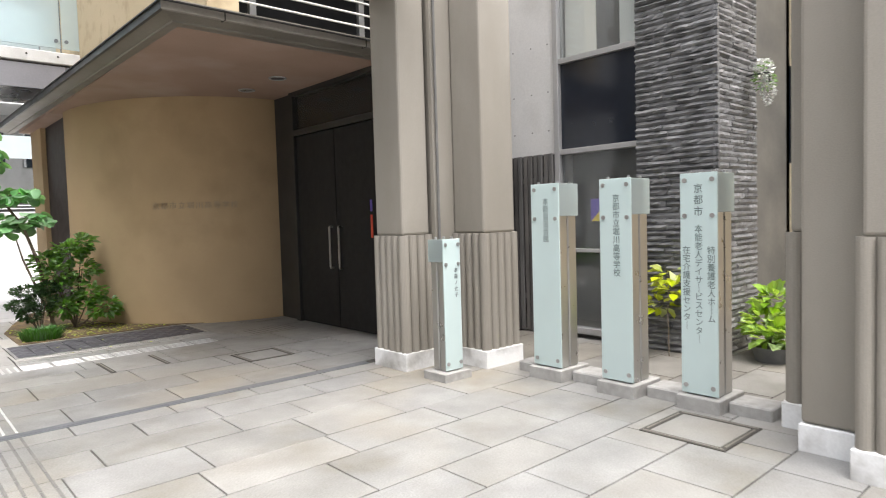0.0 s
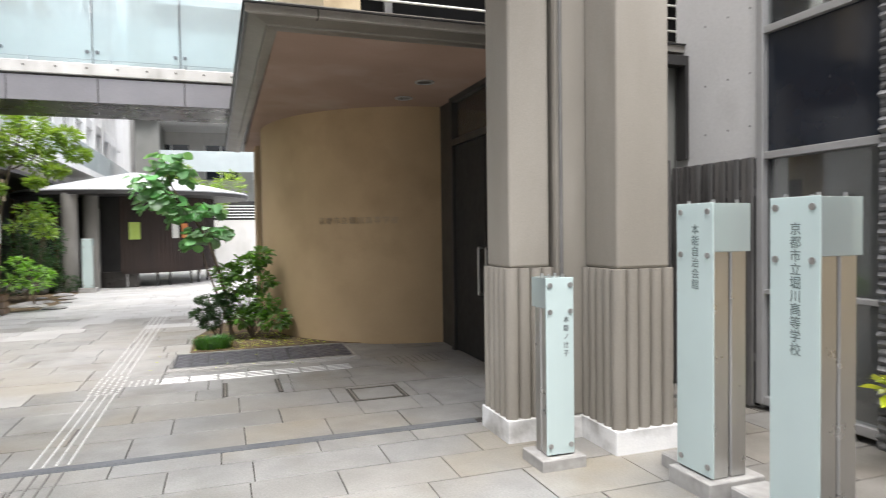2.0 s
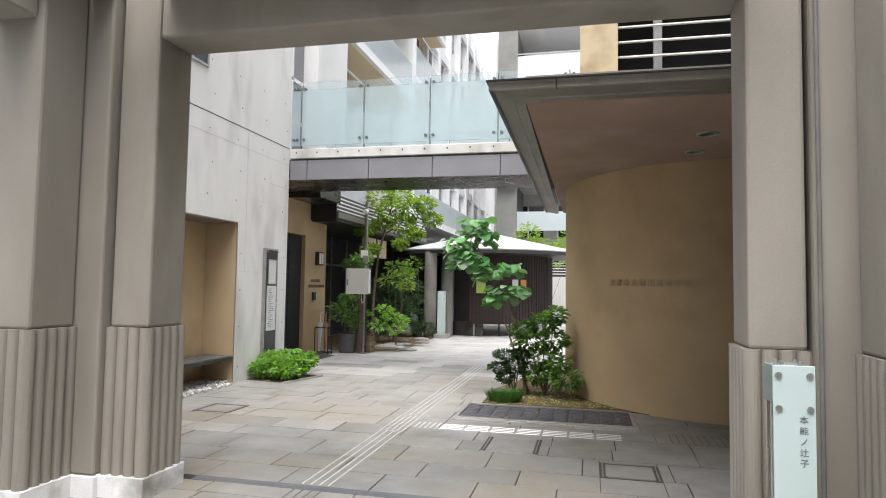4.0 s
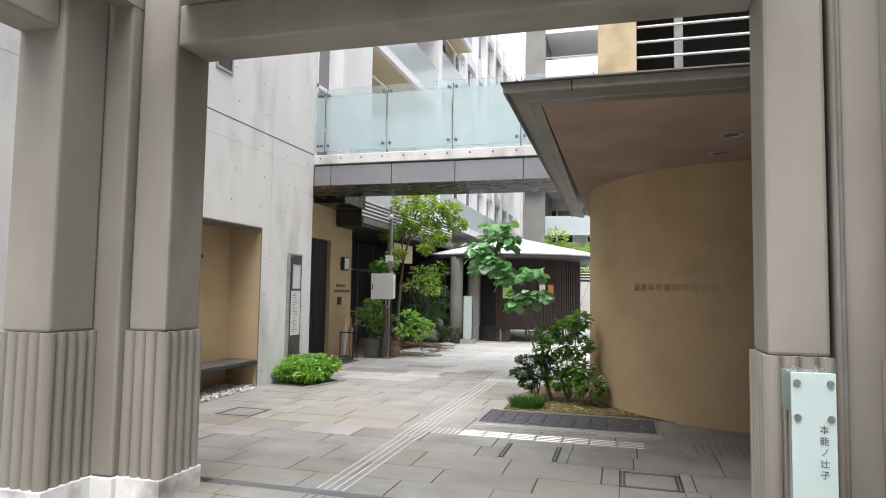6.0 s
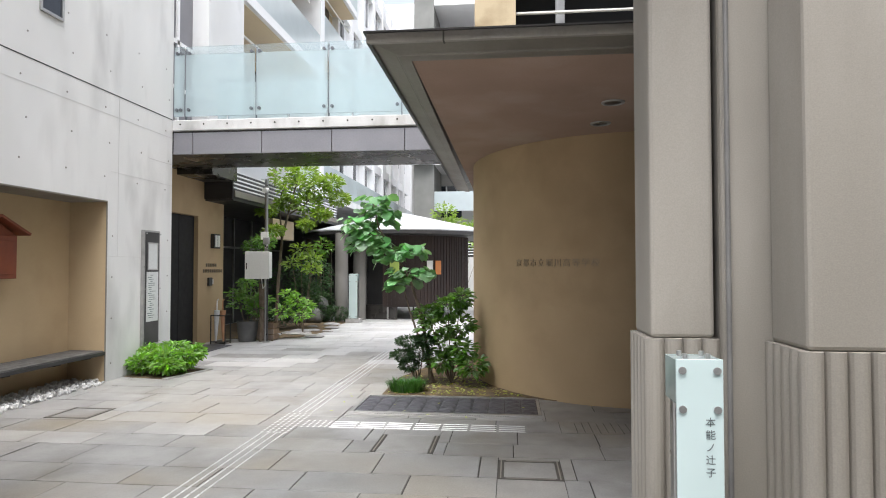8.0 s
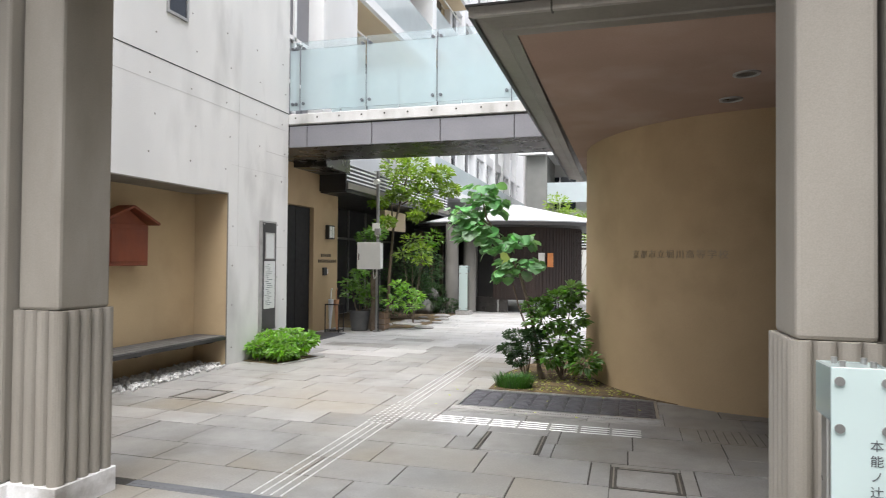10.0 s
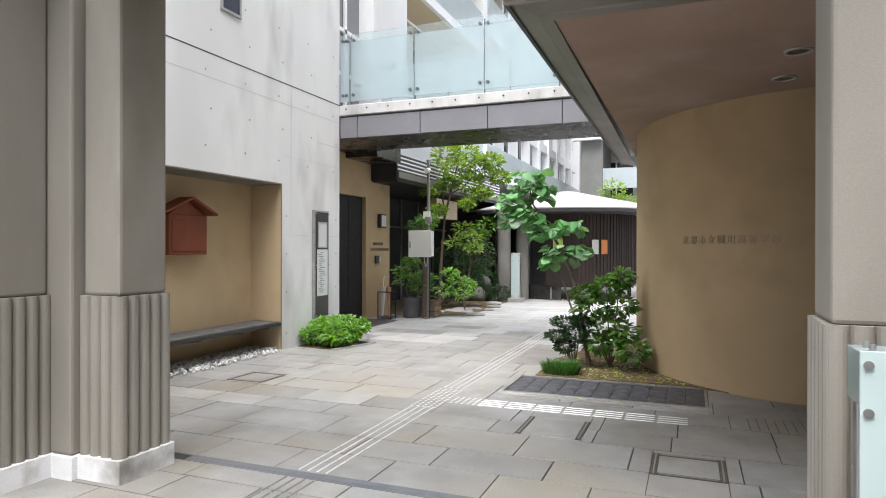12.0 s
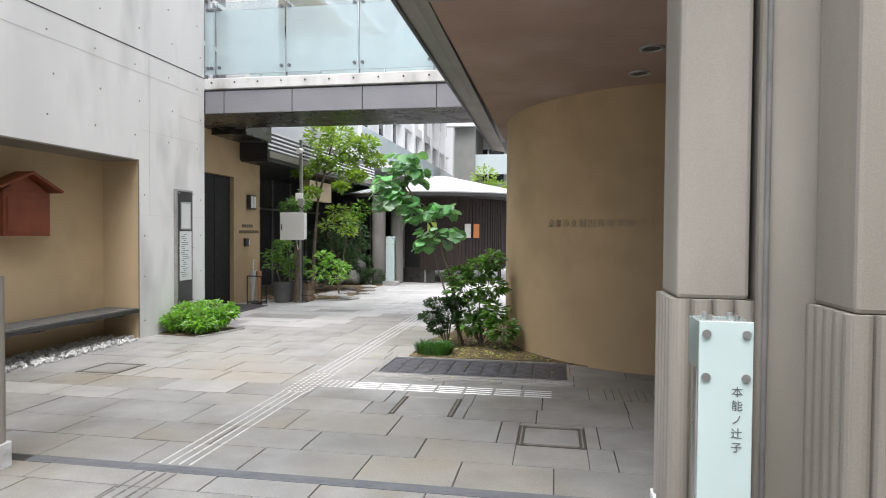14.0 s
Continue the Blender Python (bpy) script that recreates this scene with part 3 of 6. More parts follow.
structure("wall_recess", boxes([(-12, -7.34, 6.423, 7.75, -0.012, 3.6), (-12, -7.34, 9.0, 10.2, -0.012, 3.6), (-12, -7.34, 7.75, 9.0, 2.74, 3.6), (-12, -7.48, 7.75, 9.0, -0.012, 2.74)]), M["ochre"], "ochre rendered wall with the recessed side entrance", "wall")
structure("door_2", boxes([(-7.478, -7.43, 7.76, 8.36, 0, 2.73), (-7.478, -7.43, 8.375, 8.99, 0, 2.73)], 0.004), M["door"], "tall dark brown side door, closed", "door")

# ---- footbridge ----
bridge = thing("footbridge", (-4, 7.2, 3.58), "pale concrete footbridge with frosted glass balustrade", "footbridge")
part("slab", box(WX + 0.004, 2.0, 6.40, 8.1, 3.99, 4.175, 0.012), M["deck"], bridge, "concrete deck edge")
part("soffit", box(WX + 0.004, 2.0, 6.47, 8.0, 3.60, 3.985), M["under"], bridge, "dark bronze soffit")
JX = [-6.494, -6.14, -4.91, -3.69, -2.45, -1.2, 0.05, 1.3]
for a, b in zip(JX, JX[1:]):
    part("fascia_panel", box(a + 0.006, b - 0.006, 6.43, 6.465, 3.585, 3.96, 0.004), M["mauve"], bridge)
for k in range(20):
    part("bolt", cyl((-6.35 + 0.42 * k, 6.402, 4.10), (-6.35 + 0.42 * k, 6.392, 4.10), 0.016, n=8), M["slot"], bridge)
GX = [-6.49, -6.28, -5.02, -3.75, -2.5, -1.25, 0.0, 1.25]
for side in (6.42, 8.07):
    for a, b in zip(GX, GX[1:]):
        pane = part("glass_panel", box(a + 0.012, b - 0.012, side - 0.008, side + 0.008, 4.235, 5.31, 0.003), M["rail_glass"], bridge, "frosted glass panel")
        part("clear_edge", box(a + 0.012, b - 0.012, side - 0.008, side + 0.008, 5.31, 5.45, 0.003), M["clear_rail"], pane, "clear upper edge of the panel")
        for z in (4.35, 5.33):
            for x in (a + 0.07, b - 0.07):
                # darker steel than the other clamps: their backlit look is put into the colour
                part("clamp", cyl((x, side - 0.028, z), (x, side + 0.028, z), 0.028, n=12), M["channel"], pane)
        part("post", box(b - 0.009, b + 0.009, side + 0.03, side + 0.06, 4.175, 5.42), M["channel"], bridge)

# ---- entrance building under the canopy ----
SOF = 3.235
canopy = thing("canopy", (0, 4, SOF), "broad flat entrance canopy with pinkish plaster soffit and bronze edge", "canopy")
part("soffit", boxes([(-1.46, 5.0, 0.86, 9.2, SOF, SOF + 0.06)]), M["soffit"], canopy, "pinkish plaster soffit")
prof = [(0.0, SOF + 0.005), (0.0, SOF - 0.014), (-0.085, SOF - 0.014), (-0.095, SOF - 0.002), (-0.105, SOF - 0.002), (-0.225, SOF + 0.018), (-0.25, SOF + 0.022), (-0.25, SOF + 0.055), (0.0, SOF + 0.20)]


def edge_run(pt):
    """Sweeps the edge profile round the canopy's front and side."""
    own = bmesh.new()
    rows = []
    for off, z in prof:
        rows.append([own.verts.new(p) for p in pt(off, z)])
    for a, b in zip(rows, rows[1:]):
        for i in range(len(a) - 1):
            own.faces.new((a[i], a[i + 1], b[i + 1], b[i]))
    bmesh.ops.recalc_face_normals(own, faces=own.faces)
    return own


E0x, E0y = -1.46, 0.86
RUN = lambda o, z: [(5.0, E0y + o * 1.4, z), (E0x + o, E0y + o * 1.4, z), (E0x + o - 0.10, 9.3, z)]
prof = prof[:7]
part("edge_trim", edge_run(RUN), M["fascia"], canopy, "weathered bronze edge trim")
prof = [(-0.24, SOF + 0.004), (-0.268, SOF + 0.004), (-0.268, SOF + 0.072), (-0.24, SOF + 0.074)]
part("edge_band", edge_run(lambda o, z: RUN(o, z)[:2]), M["band"], canopy, "pale weathered metal edge band")
part("side_band", edge_run(lambda o, z: RUN(o, z)[1:]), M["jamb"], canopy, "dark side edge band")
prof = [(-0.26, SOF + 0.072), (-0.286, SOF + 0.070), (-0.286, SOF + 0.082), (-0.2, SOF + 0.10), (0.0, SOF + 0.20)]
part("edge_cap", edge_run(RUN), M["dark_metal"], canopy, "dark roofing edge strip")
for x in (-1.18, 0.35, 1.9, 3.45):
    part("edge_joint", box(x, x + 0.012, E0y - 0.268 * 1.4 - 0.003, E0y - 0.3, SOF + 0.003, SOF + 0.073), M["slot"], canopy, "dark joint between edge bands")
part("roof_sheet", boxes([(-1.46, 5.0, 0.86, 9.25, SOF + 0.19, SOF + 0.23), (-1.46, 5.0, 9.2, 9.3, SOF, SOF + 0.2)]), M["fascia"], canopy)
for x, y in ((0.28, 2.31), (0.285, 3.21)):
    dl = thing("downlight", (x, y, SOF - 0.01), "round recessed downlight with pale rim in the soffit", "downlight", "downlights")
    bm = bmesh.new()
    ring = []
    for r, z in ((0.112, SOF + 0.001), (0.11, SOF - 0.012), (0.085, SOF - 0.014), (0.078, SOF - 0.003)):
        ring.append([bm.verts.new((x + r * math.cos(k * math.tau / 28), y + r * math.sin(k * math.tau / 28), z)) for k in range(28)])
    for a, b in zip(ring, ring[1:]):
        for k in range(28):
            bm.faces.new((a[k], a[(k + 1) % 28], b[(k + 1) % 28], b[k]))
    part("rim", bm, M["alu"], dl, "dull metal rim", True)
    part("reflector", cyl((x, y, SOF - 0.006), (x, y, SOF - 0.001), 0.08, n=24), M["under"], dl)

# curved ochre wall: part of an ellipse, then open to the yard
ell = [(0.95 - 2.25 * math.sin(radians(a)), 6.35 - 2.68 * math.cos(radians(a))) for a in range(0, 91, 3)]
inner = [(0.95 - 2.05 * math.sin(radians(a)), 6.35 - 2.48 * math.cos(radians(a))) for a in range(90, -1, -3)]
structure("wall_curved", prism(ell + inner, -0.012, SOF + 0.002), M["ochre"], "curved ochre rendered entrance wall", "wall", True)
structure("wall_yard", boxes([(-1.28, 3, 8.3, 9.2, -0.012, SOF), (0.2, 0.4, 6.3, 8.3, -0.012, SOF)]), M["ochre"], "ochre rendered wall behind the entrance recess", "wall")
# added dark panel gives the side recess its under-canopy shade by colour
structure("door_3", boxes([(-1.2, -1.15, 6.38, 8.29, 0, SOF - 0.002)]), M["brown"], "dark brown panel standing in for the shaded side recess", "door")
structure("wall_entrance", boxes([(0.95, 1.3, 0.6, 1.0, -0.012, SOF)]), M["conc_grey"], "grey concrete wall beside the entrance door", "wall")
structure("wall_jamb", boxes([(0.93, 1.3, 3.12, 3.672, -0.012, SOF)]), M["jamb"], "dark steel panel beside the entrance door", "wall")
structure("wall_smoke", boxes([(1.3, 5, 0.6, 0.9, -0.012, SOF)]), M["smoke"], "smoke grey rendered wall behind the board fence", "wall")
ent = thing("entrance_door", (0.92, 2.2, 0), "dark closed double entrance door with steel pull handles and glass transom", "door")
part("frame", boxes([(0.86, 0.96, 3.02, 3.12, 0, SOF), (0.86, 0.96, 0.98, 1.06, 0, SOF), (0.86, 0.96, 1.06, 3.02, 2.62, 2.70), (0.86, 0.96, 1.06, 3.02, 3.17, SOF)], 0.003), M["jamb"], ent, "grey steel frame")
for y0, y1, hy in ((2.05, 3.01, 2.15), (1.07, 2.03, 1.93)):
    leaf = part("door_leaf", box(0.90, 0.94, y0, y1, 0.01, 2.61, 0.004), M["door"], ent, "dark stained leaf")
    part("handle", tube([(0.90, hy, 0.80), (0.85, hy, 0.80), (0.85, hy, 1.34), (0.90, hy, 1.34)], 0.014), M["steel"], leaf, "steel pull handle")
part("transom", box(0.905, 0.918, 1.06, 3.02, 2.70, 3.17), M["pane"], ent, "clear glass transom")
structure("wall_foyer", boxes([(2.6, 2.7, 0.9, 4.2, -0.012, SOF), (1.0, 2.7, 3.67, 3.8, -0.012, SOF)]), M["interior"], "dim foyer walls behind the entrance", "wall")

# storey above the canopy
structure("wall_upper", boxes([(-1.0, -0.66, 1.3, 9.0, SOF + 0.23, 9.5), (-0.66, 6, 2.25, 9.0, SOF + 0.23, 9.5), (-0.66, 6, 1.3, 2.25, 4.9, 9.5)]), M["upper"], "ochre-cream rendered storey above the canopy", "wall")
lou = thing("louvre_screen", (1, 1.4, SOF + 0.23), "dark recess with pale horizontal louvre bars above the canopy", "louvre")
# near-black backing and floor plate stand in for the recess's deep shade
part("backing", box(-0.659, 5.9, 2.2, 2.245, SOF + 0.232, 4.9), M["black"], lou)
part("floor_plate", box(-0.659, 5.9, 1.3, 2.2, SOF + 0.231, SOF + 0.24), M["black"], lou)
for k in range(9):
    part("bar", box(-0.655, 5.9, 1.36, 1.39, SOF + 0.375 + 0.142 * k, SOF + 0.392 + 0.142 * k, 0.003), M["offwhite"], lou, "pale horizontal bar")
for x in (-0.30, 1.2, 2.7):
    part("upright", box(x, x + 0.08, 1.8, 1.86, SOF + 0.232, 4.9), M["tack"], lou)

# ---- right-hand building: window front, slate column, boarded fence ----
RX = 2.35
structure("wall_east", boxes([(RX, RX + 0.3, -0.44, 0.6, 2.13, 6.2), (RX + 0.02, RX + 0.3, -0.44, 0.6, -0.012, 2.13), (RX, 8, -2.3, -0.44, 5.2, 6.2)]), M["conc_grey"], "grey concrete wall panel with tie holes", "wall")
win = thing("window_1", (RX, -1.0, 0), "tall aluminium window front with a dark spandrel pane", "window", kind="structure")
part("window_frame", boxes([(RX - 0.04, RX + 0.08, -0.50, -0.43, 0.05, 5.2), (RX - 0.03, RX + 0.08, -1.6, -0.50, 2.10, 2.16), (RX - 0.03, RX + 0.08, -1.6, -0.50, 3.13, 3.19), (RX - 0.03, RX + 0.08, -1.6, -0.50, 0.05, 0.12), (RX - 0.03, RX + 0.08, -1.6, -0.5, 5.1, 5.2), (RX - 0.02, RX + 0.07, -1.6, -0.5, 0.98, 1.02)], 0.004), M["alu"], win, "aluminium frame")
part("pane", box(RX + 0.02, RX + 0.03, -1.6, -0.5, 0.12, 2.10), M["pane"], win)
part("spandrel", box(RX + 0.02, RX + 0.03, -1.6, -0.5, 2.16, 3.13), M["navy"], win, "dark blue-black spandrel glass")
part("pane", box(RX + 0.02, RX + 0.03, -1.6, -0.5, 3.19, 5.1), M["pane"], win)
part("blind", boxes([(RX + 0.12, RX + 0.13, -0.92, -0.5, 3.2, 5.1), (RX + 0.12, RX + 0.13, -1.6, -1.22, 3.2, 5.1)]), M["offwhite"], win, "ivory blinds behind the pane")
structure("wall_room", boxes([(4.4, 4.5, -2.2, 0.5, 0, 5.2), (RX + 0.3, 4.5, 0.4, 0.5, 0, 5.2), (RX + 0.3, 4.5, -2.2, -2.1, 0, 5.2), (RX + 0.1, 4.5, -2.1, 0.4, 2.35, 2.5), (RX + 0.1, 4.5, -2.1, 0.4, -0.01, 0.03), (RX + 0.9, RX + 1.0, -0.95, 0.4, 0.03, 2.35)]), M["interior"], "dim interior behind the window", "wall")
structure("wall_alley", boxes([(4.6, 4.8, -9, -2.0, -0.012, 1.95), (4.6, 4.8, -9, -2.0, 3.1, 6.2)]), M["cream"], "cream wall beyond the slate column", "wall")
structure("window_2", boxes([(4.62, 4.66, -9, -2.0, 1.95, 3.1)]), M["navy"], "dark strip window in the cream wall", "window")

# ---- beyond the bridge ----
structure("wall_wing", boxes([(-14, -9.0, 6.43, 9.3, 3.6, 11), (-14, -8.6, 9.3, 17, 4.0, 14), (-14, -8.0, 17, 42, 4.0, 17), (-14, -9.5, 10.2, 18, -0.012, 4.0)]), M["white"], "white rendered wing of the courtyard block", "wall")
structure("wall_wing_end", boxes([(-14, 10, 44, 46, -0.012, 22)]), M["white"], "white end block of the courtyard", "wall")

# pavilion with conical roof
PC = Vector((-4.5, 18.1, 0))
PR = 3.4
pav = thing("pavilion", PC, "round brown pavilion with a shallow pale conical roof", "pavilion")
roofbm = bmesh.new()
rings = []
for r, z in ((PR - 0.35, 2.68), (PR, 2.72), (PR + 0.02, 2.80), (PR - 0.05, 2.84), (0.25, 3.52), (0.02, 3.54)):
    rings.append([roofbm.verts.new((PC.x + r * math.cos(k * math.tau / 48), PC.y + r * math.sin(k * math.tau / 48), z)) for k in range(48)])
for a, b in zip(rings, rings[1:]):
    for k in range(48):
        roofbm.faces.new((a[k], a[(k + 1) % 48], b[(k + 1) % 48], b[k]))
part("roof", roofbm, M["roof"], pav, "pale zinc roof")
arc = [radians(a) for a in range(-95, 61, 4)]
part("wall", prism([(PC.x + 2.3 * math.cos(a), PC.y + 2.3 * math.sin(a)) for a in arc] + [(PC.x + 2.2 * math.cos(a), PC.y + 2.2 * math.sin(a)) for a in arc[::-1]], 0.45, 2.69), M["brown"], pav, "curved dark brown boarding")

# far side of the street, behind the camera: unseen blocks added to limit light and fill reflections
for k in range(5):
    x = -34 + 15 * k
    structure("wall_street_%d" % (k + 1), boxes([(x, x + 14.2, -24, -16, -0.012, 7 + (k * 5) % 4)]), M["conc_grey"], "unseen grey block added across the street to hold back light", "wall")

# ---- plants ----


def leaf_mesh(name, length, width, material, cup=0.12):
    """One ovate, slightly folded leaf along +x."""
    bm = bmesh.new()
    rows = [(0.0, 0.0), (0.22, 0.47), (0.52, 0.56), (0.82, 0.36), (1.0, 0.0)]
    mid, left, right = [], [], []
    for u, w in rows:
        droop = -0.12 * u * u * length
        mid.append(bm.verts.new((u * length, 0, droop)))
        if 0 < w:
            left.append(bm.verts.new((u * length, w * width, droop + cup * w * width)))
            right.append(bm.verts.new((u * length, -w * width, droop + cup * w * width)))
    for side in (left, right):
        bm.faces.new((mid[0], mid[1], side[0]))
        bm.faces.new((mid[1], mid[2], side[1], side[0]))
        bm.faces.new((mid[2], mid[3], side[2], side[1]))
        bm.faces.new((mid[3], mid[4], side[2]))
    bmesh.ops.recalc_face_normals(bm, faces=bm.faces)
    return finish(name, bm, material, True)


def leaf_cloud(spots, count, size, rnd, flat=0.5, aspect=0.5):
    """Many small leaves in uneven clumps; spots: centre, radius, vertical radius."""
    bm = bmesh.new()
    for k in range(count):
        c, r, h = spots[rnd.randrange(len(spots))]
        d = Vector((rnd.gauss(0, 1), rnd.gauss(0, 1), rnd.gauss(0, 1))).normalized()
        u = rnd.uniform(0.35, 1.0) ** 0.6
        p = Vector(c) + Vector((d.x * r * u, d.y * r * u, d.z * h * u))
        s = size * rnd.uniform(0.65, 1.25)
        out = Vector((d.x, d.y, d.z * 0.4 + flat * rnd.uniform(-0.6, 0.9))).normalized()
        side = out.cross(Vector((rnd.uniform(-0.4, 0.4), rnd.uniform(-0.4, 0.4), 1))).normalized()
        up = side.cross(out)
        w = side * s * aspect * 0.5
        a = bm.verts.new(p)
        t = bm.verts.new(p + out * s - up * s * 0.16)
        b1, b2 = [bm.verts.new(p + out * s * f + w * k + up * s * 0.07) for f, k in ((0.28, 0.85), (0.68, 0.8))]
        e1, e2 = [bm.verts.new(p + out * s * f - w * k + up * s * 0.07) for f, k in ((0.28, 0.85), (0.68, 0.8))]
        bm.faces.new((a, b1, b2, t))
        bm.faces.new((a, t, e2, e1))
    return bm


def limbs(paths, bm=None):
    bm = bm or bmesh.new()
    for pts, r0, r1 in paths:
        n = len(pts) - 1
        for i in range(n):
            cyl(pts[i], pts[i + 1], r0 + (r1 - r0) * i / n, r0 + (r1 - r0) * (i + 1) / n, 8, bm)
    return bm


rnd = random.Random(4)
# slender broad-leaved tree leaning over the path
tree = thing("tree", (-1.83, 5.02, 0), "slender broad-leaved sapling with large fresh green leaves in the bed", "tree")
BR = [
    ([(-1.83, 5.02, 0), (-1.88, 5.02, 0.5), (-1.98, 5.0, 1.0), (-2.12, 5.0, 1.45), (-2.35, 5.0, 1.85), (-2.58, 5.0, 2.2), (-2.66, 5.0, 2.55)], 0.028, 0.009),
    ([(-1.78, 5.06, 0), (-2.0, 5.05, 0.62), (-2.14, 5.05, 1.02), (-2.22, 5.0, 1.35)], 0.02, 0.008),
    ([(-2.12, 5.0, 1.45), (-1.98, 4.98, 1.55), (-1.88, 4.95, 1.6)], 0.01, 0.005),
    ([(-2.35, 5.0, 1.85), (-2.1, 5.0, 1.92), (-1.95, 4.97, 1.95)], 0.01, 0.005),
    ([(-2.5, 5.0, 2.08), (-2.8, 4.98, 2.12), (-2.95, 4.95, 2.1)], 0.01, 0.005),
    ([(-2.5, 5.0, 2.08), (-2.85, 5.05, 2.32)], 0.009, 0.005),
]
part("trunk", limbs(BR), M["bark"], tree, "thin grey-brown stems")
big = [leaf_mesh("leaf", 0.13, 0.12, M["leaf_tree"]), leaf_mesh("leaf", 0.105, 0.095, M["leaf_tree"]), leaf_mesh("leaf", 0.155, 0.14, M["leaf_tree"])]
CLUMPS = [((-2.62, 5.0, 2.55), 0.22, 0.12, 34), ((-2.52, 5.0, 2.38), 0.20, 0.10, 26), ((-2.88, 5.0, 2.22), 0.22, 0.14, 40), ((-2.7, 5.0, 2.02), 0.25, 0.12, 40),
          ((-2.42, 5.0, 1.86), 0.24, 0.11, 36), ((-2.12, 4.98, 1.92), 0.2, 0.07, 24), ((-2.15, 4.98, 1.55), 0.26, 0.09, 36), ((-1.95, 4.96, 1.58), 0.15, 0.06, 16), ((-2.3, 5.0, 1.42), 0.12, 0.06, 12)]
for c, r, h, n in CLUMPS:
    for k in range(int(n * 1.7)):
        a = rnd.uniform(0, math.tau)
        u = math.sqrt(rnd.random())
        ob = new("leaf", big[k % 3])
        ob.parent = tree
        p = Vector((c[0] + r * u * math.cos(a), c[1] + r * u * math.sin(a), c[2] + rnd.uniform(-h, h)))
        ob.matrix_basis = Matrix.Translation(p - tree.location) @ Euler((rnd.uniform(-0.5, 0.5), rnd.uniform(0.0, 1.0), a + rnd.uniform(-0.9, 0.9))).to_matrix().to_4x4() @ Matrix.Scale(rnd.uniform(0.75, 1.25), 4)


def shrub(name, at, spots, count, size, mat, label, stems=(), category="shrub", aspect=0.5, flat=0.5, seed=1, group=""):
    ob = thing(name, at, label, category, group)
    st = list(stems) or [([at, ((at[0] + s[0][0]) / 2, (at[1] + s[0][1]) / 2, s[0][2] * 0.5), s[0]], 0.012, 0.004) for s in spots]
    part("stem", limbs(st), M["bark"], ob)
    part("foliage", leaf_cloud(spots, count, size, random.Random(seed), flat, aspect), mat, ob)
    return ob


shrub("shrub", (-1.55, 5.1, 0), [((-1.6, 5.1, 0.55), 0.2, 0.16), ((-1.78, 5.0, 0.8), 0.2, 0.14), ((-1.42, 5.15, 0.82), 0.2, 0.13), ((-1.6, 5.1, 1.08), 0.2, 0.11), ((-1.88, 5.05, 0.98), 0.15, 0.12), ((-1.36, 4.95, 0.5), 0.16, 0.13), ((-1.24, 4.82, 0.3), 0.17, 0.14), ((-1.42, 5.1, 1.2), 0.13, 0.1), ((-1.7, 5.0, 0.32), 0.15, 0.1)], 1050, 0.115, M["leaf_shrub"], "leafy green shrub filling the bed beside the ochre wall", seed=2, aspect=0.62)
shrub("shrub", (-2.0, 4.95, 0), [((-2.12, 4.95, 0.60), 0.19, 0.07), ((-2.22, 4.9, 0.42), 0.16, 0.07), ((-1.98, 4.9, 0.46), 0.17, 0.10), ((-2.12, 4.9, 0.28), 0.14, 0.08), ((-1.9, 4.92, 0.62), 0.12, 0.08)], 2600, 0.05, M["leaf_dark"], "dark fine-leaved shrub at the edge of the bed", seed=3, aspect=0.4)


def grass(at, rx, ry, h, n, seed):
    g = random.Random(seed)
    bm = bmesh.new()
    for k in range(n):
        a, u = g.uniform(0, math.tau), math.sqrt(g.random())
        p = Vector((at[0] + rx * u * math.cos(a), at[1] + ry * u * math.sin(a), 0))
        d = Vector((math.cos(a) * u + g.uniform(-0.4, 0.4), math.sin(a) * u + g.uniform(-0.4, 0.4), 0)) * h * 0.6
        s = Vector((-d.y, d.x, 0)).normalized() * 0.005
        hh = h * g.uniform(0.6, 1.1)
        v = [bm.verts.new(p - s), bm.verts.new(p + s), bm.verts.new(p + d * 0.45 + s * 0.8 + Vector((0, 0, hh * 0.75))), bm.verts.new(p + d * 0.45 - s * 0.8 + Vector((0, 0, hh * 0.75))), bm.verts.new(p + d + Vector((0, 0, hh)))]
        bm.faces.new((v[0], v[1], v[2], v[3]))
        bm.faces.new((v[3], v[2], v[4]))
    return bm


solid("grass_tuft", grass((-2.08, 4.42), 0.22, 0.17, 0.17, 900, 5), M["grass"], "dense dark green grass tuft at the bed's corner", "grass", "stuff")
bed = [(-2.36, 4.2), (-0.55, 4.2), (0.0, 3.95)] + [(0.95 - 2.255 * math.sin(radians(a)), 6.35 - 2.685 * math.cos(radians(a))) for a in range(30, 91, 6)] + [(-1.32, 7.6), (-1.75, 7.4), (-2.1, 6.4), (-2.36, 5.4)]
structure("planting_bed", prism(bed, -0.012, 0.012), M["soil"], "low planting bed of soil and yellow leaf litter", "bed")
lit = random.Random(8)
litter = bmesh.new()
for k in range(900):
    x, y = lit.uniform(-2.3, -0.3), lit.uniform(4.22, 5.6)
    if ((x - 0.95) / 2.3) ** 2 + ((y - 6.35) / 2.75) ** 2 < 1:
        continue
    a, s = lit.uniform(0, math.tau), lit.uniform(0.012, 0.03)
    c, d = Vector((math.cos(a), math.sin(a), lit.uniform(-0.3, 0.3))) * s, Vector((-math.sin(a), math.cos(a), lit.uniform(-0.3, 0.3))) * s * 0.6
    p = Vector((x, y, 0.02))
    litter.faces.new([litter.verts.new(p + q) for q in (c, d, -c, -d)])
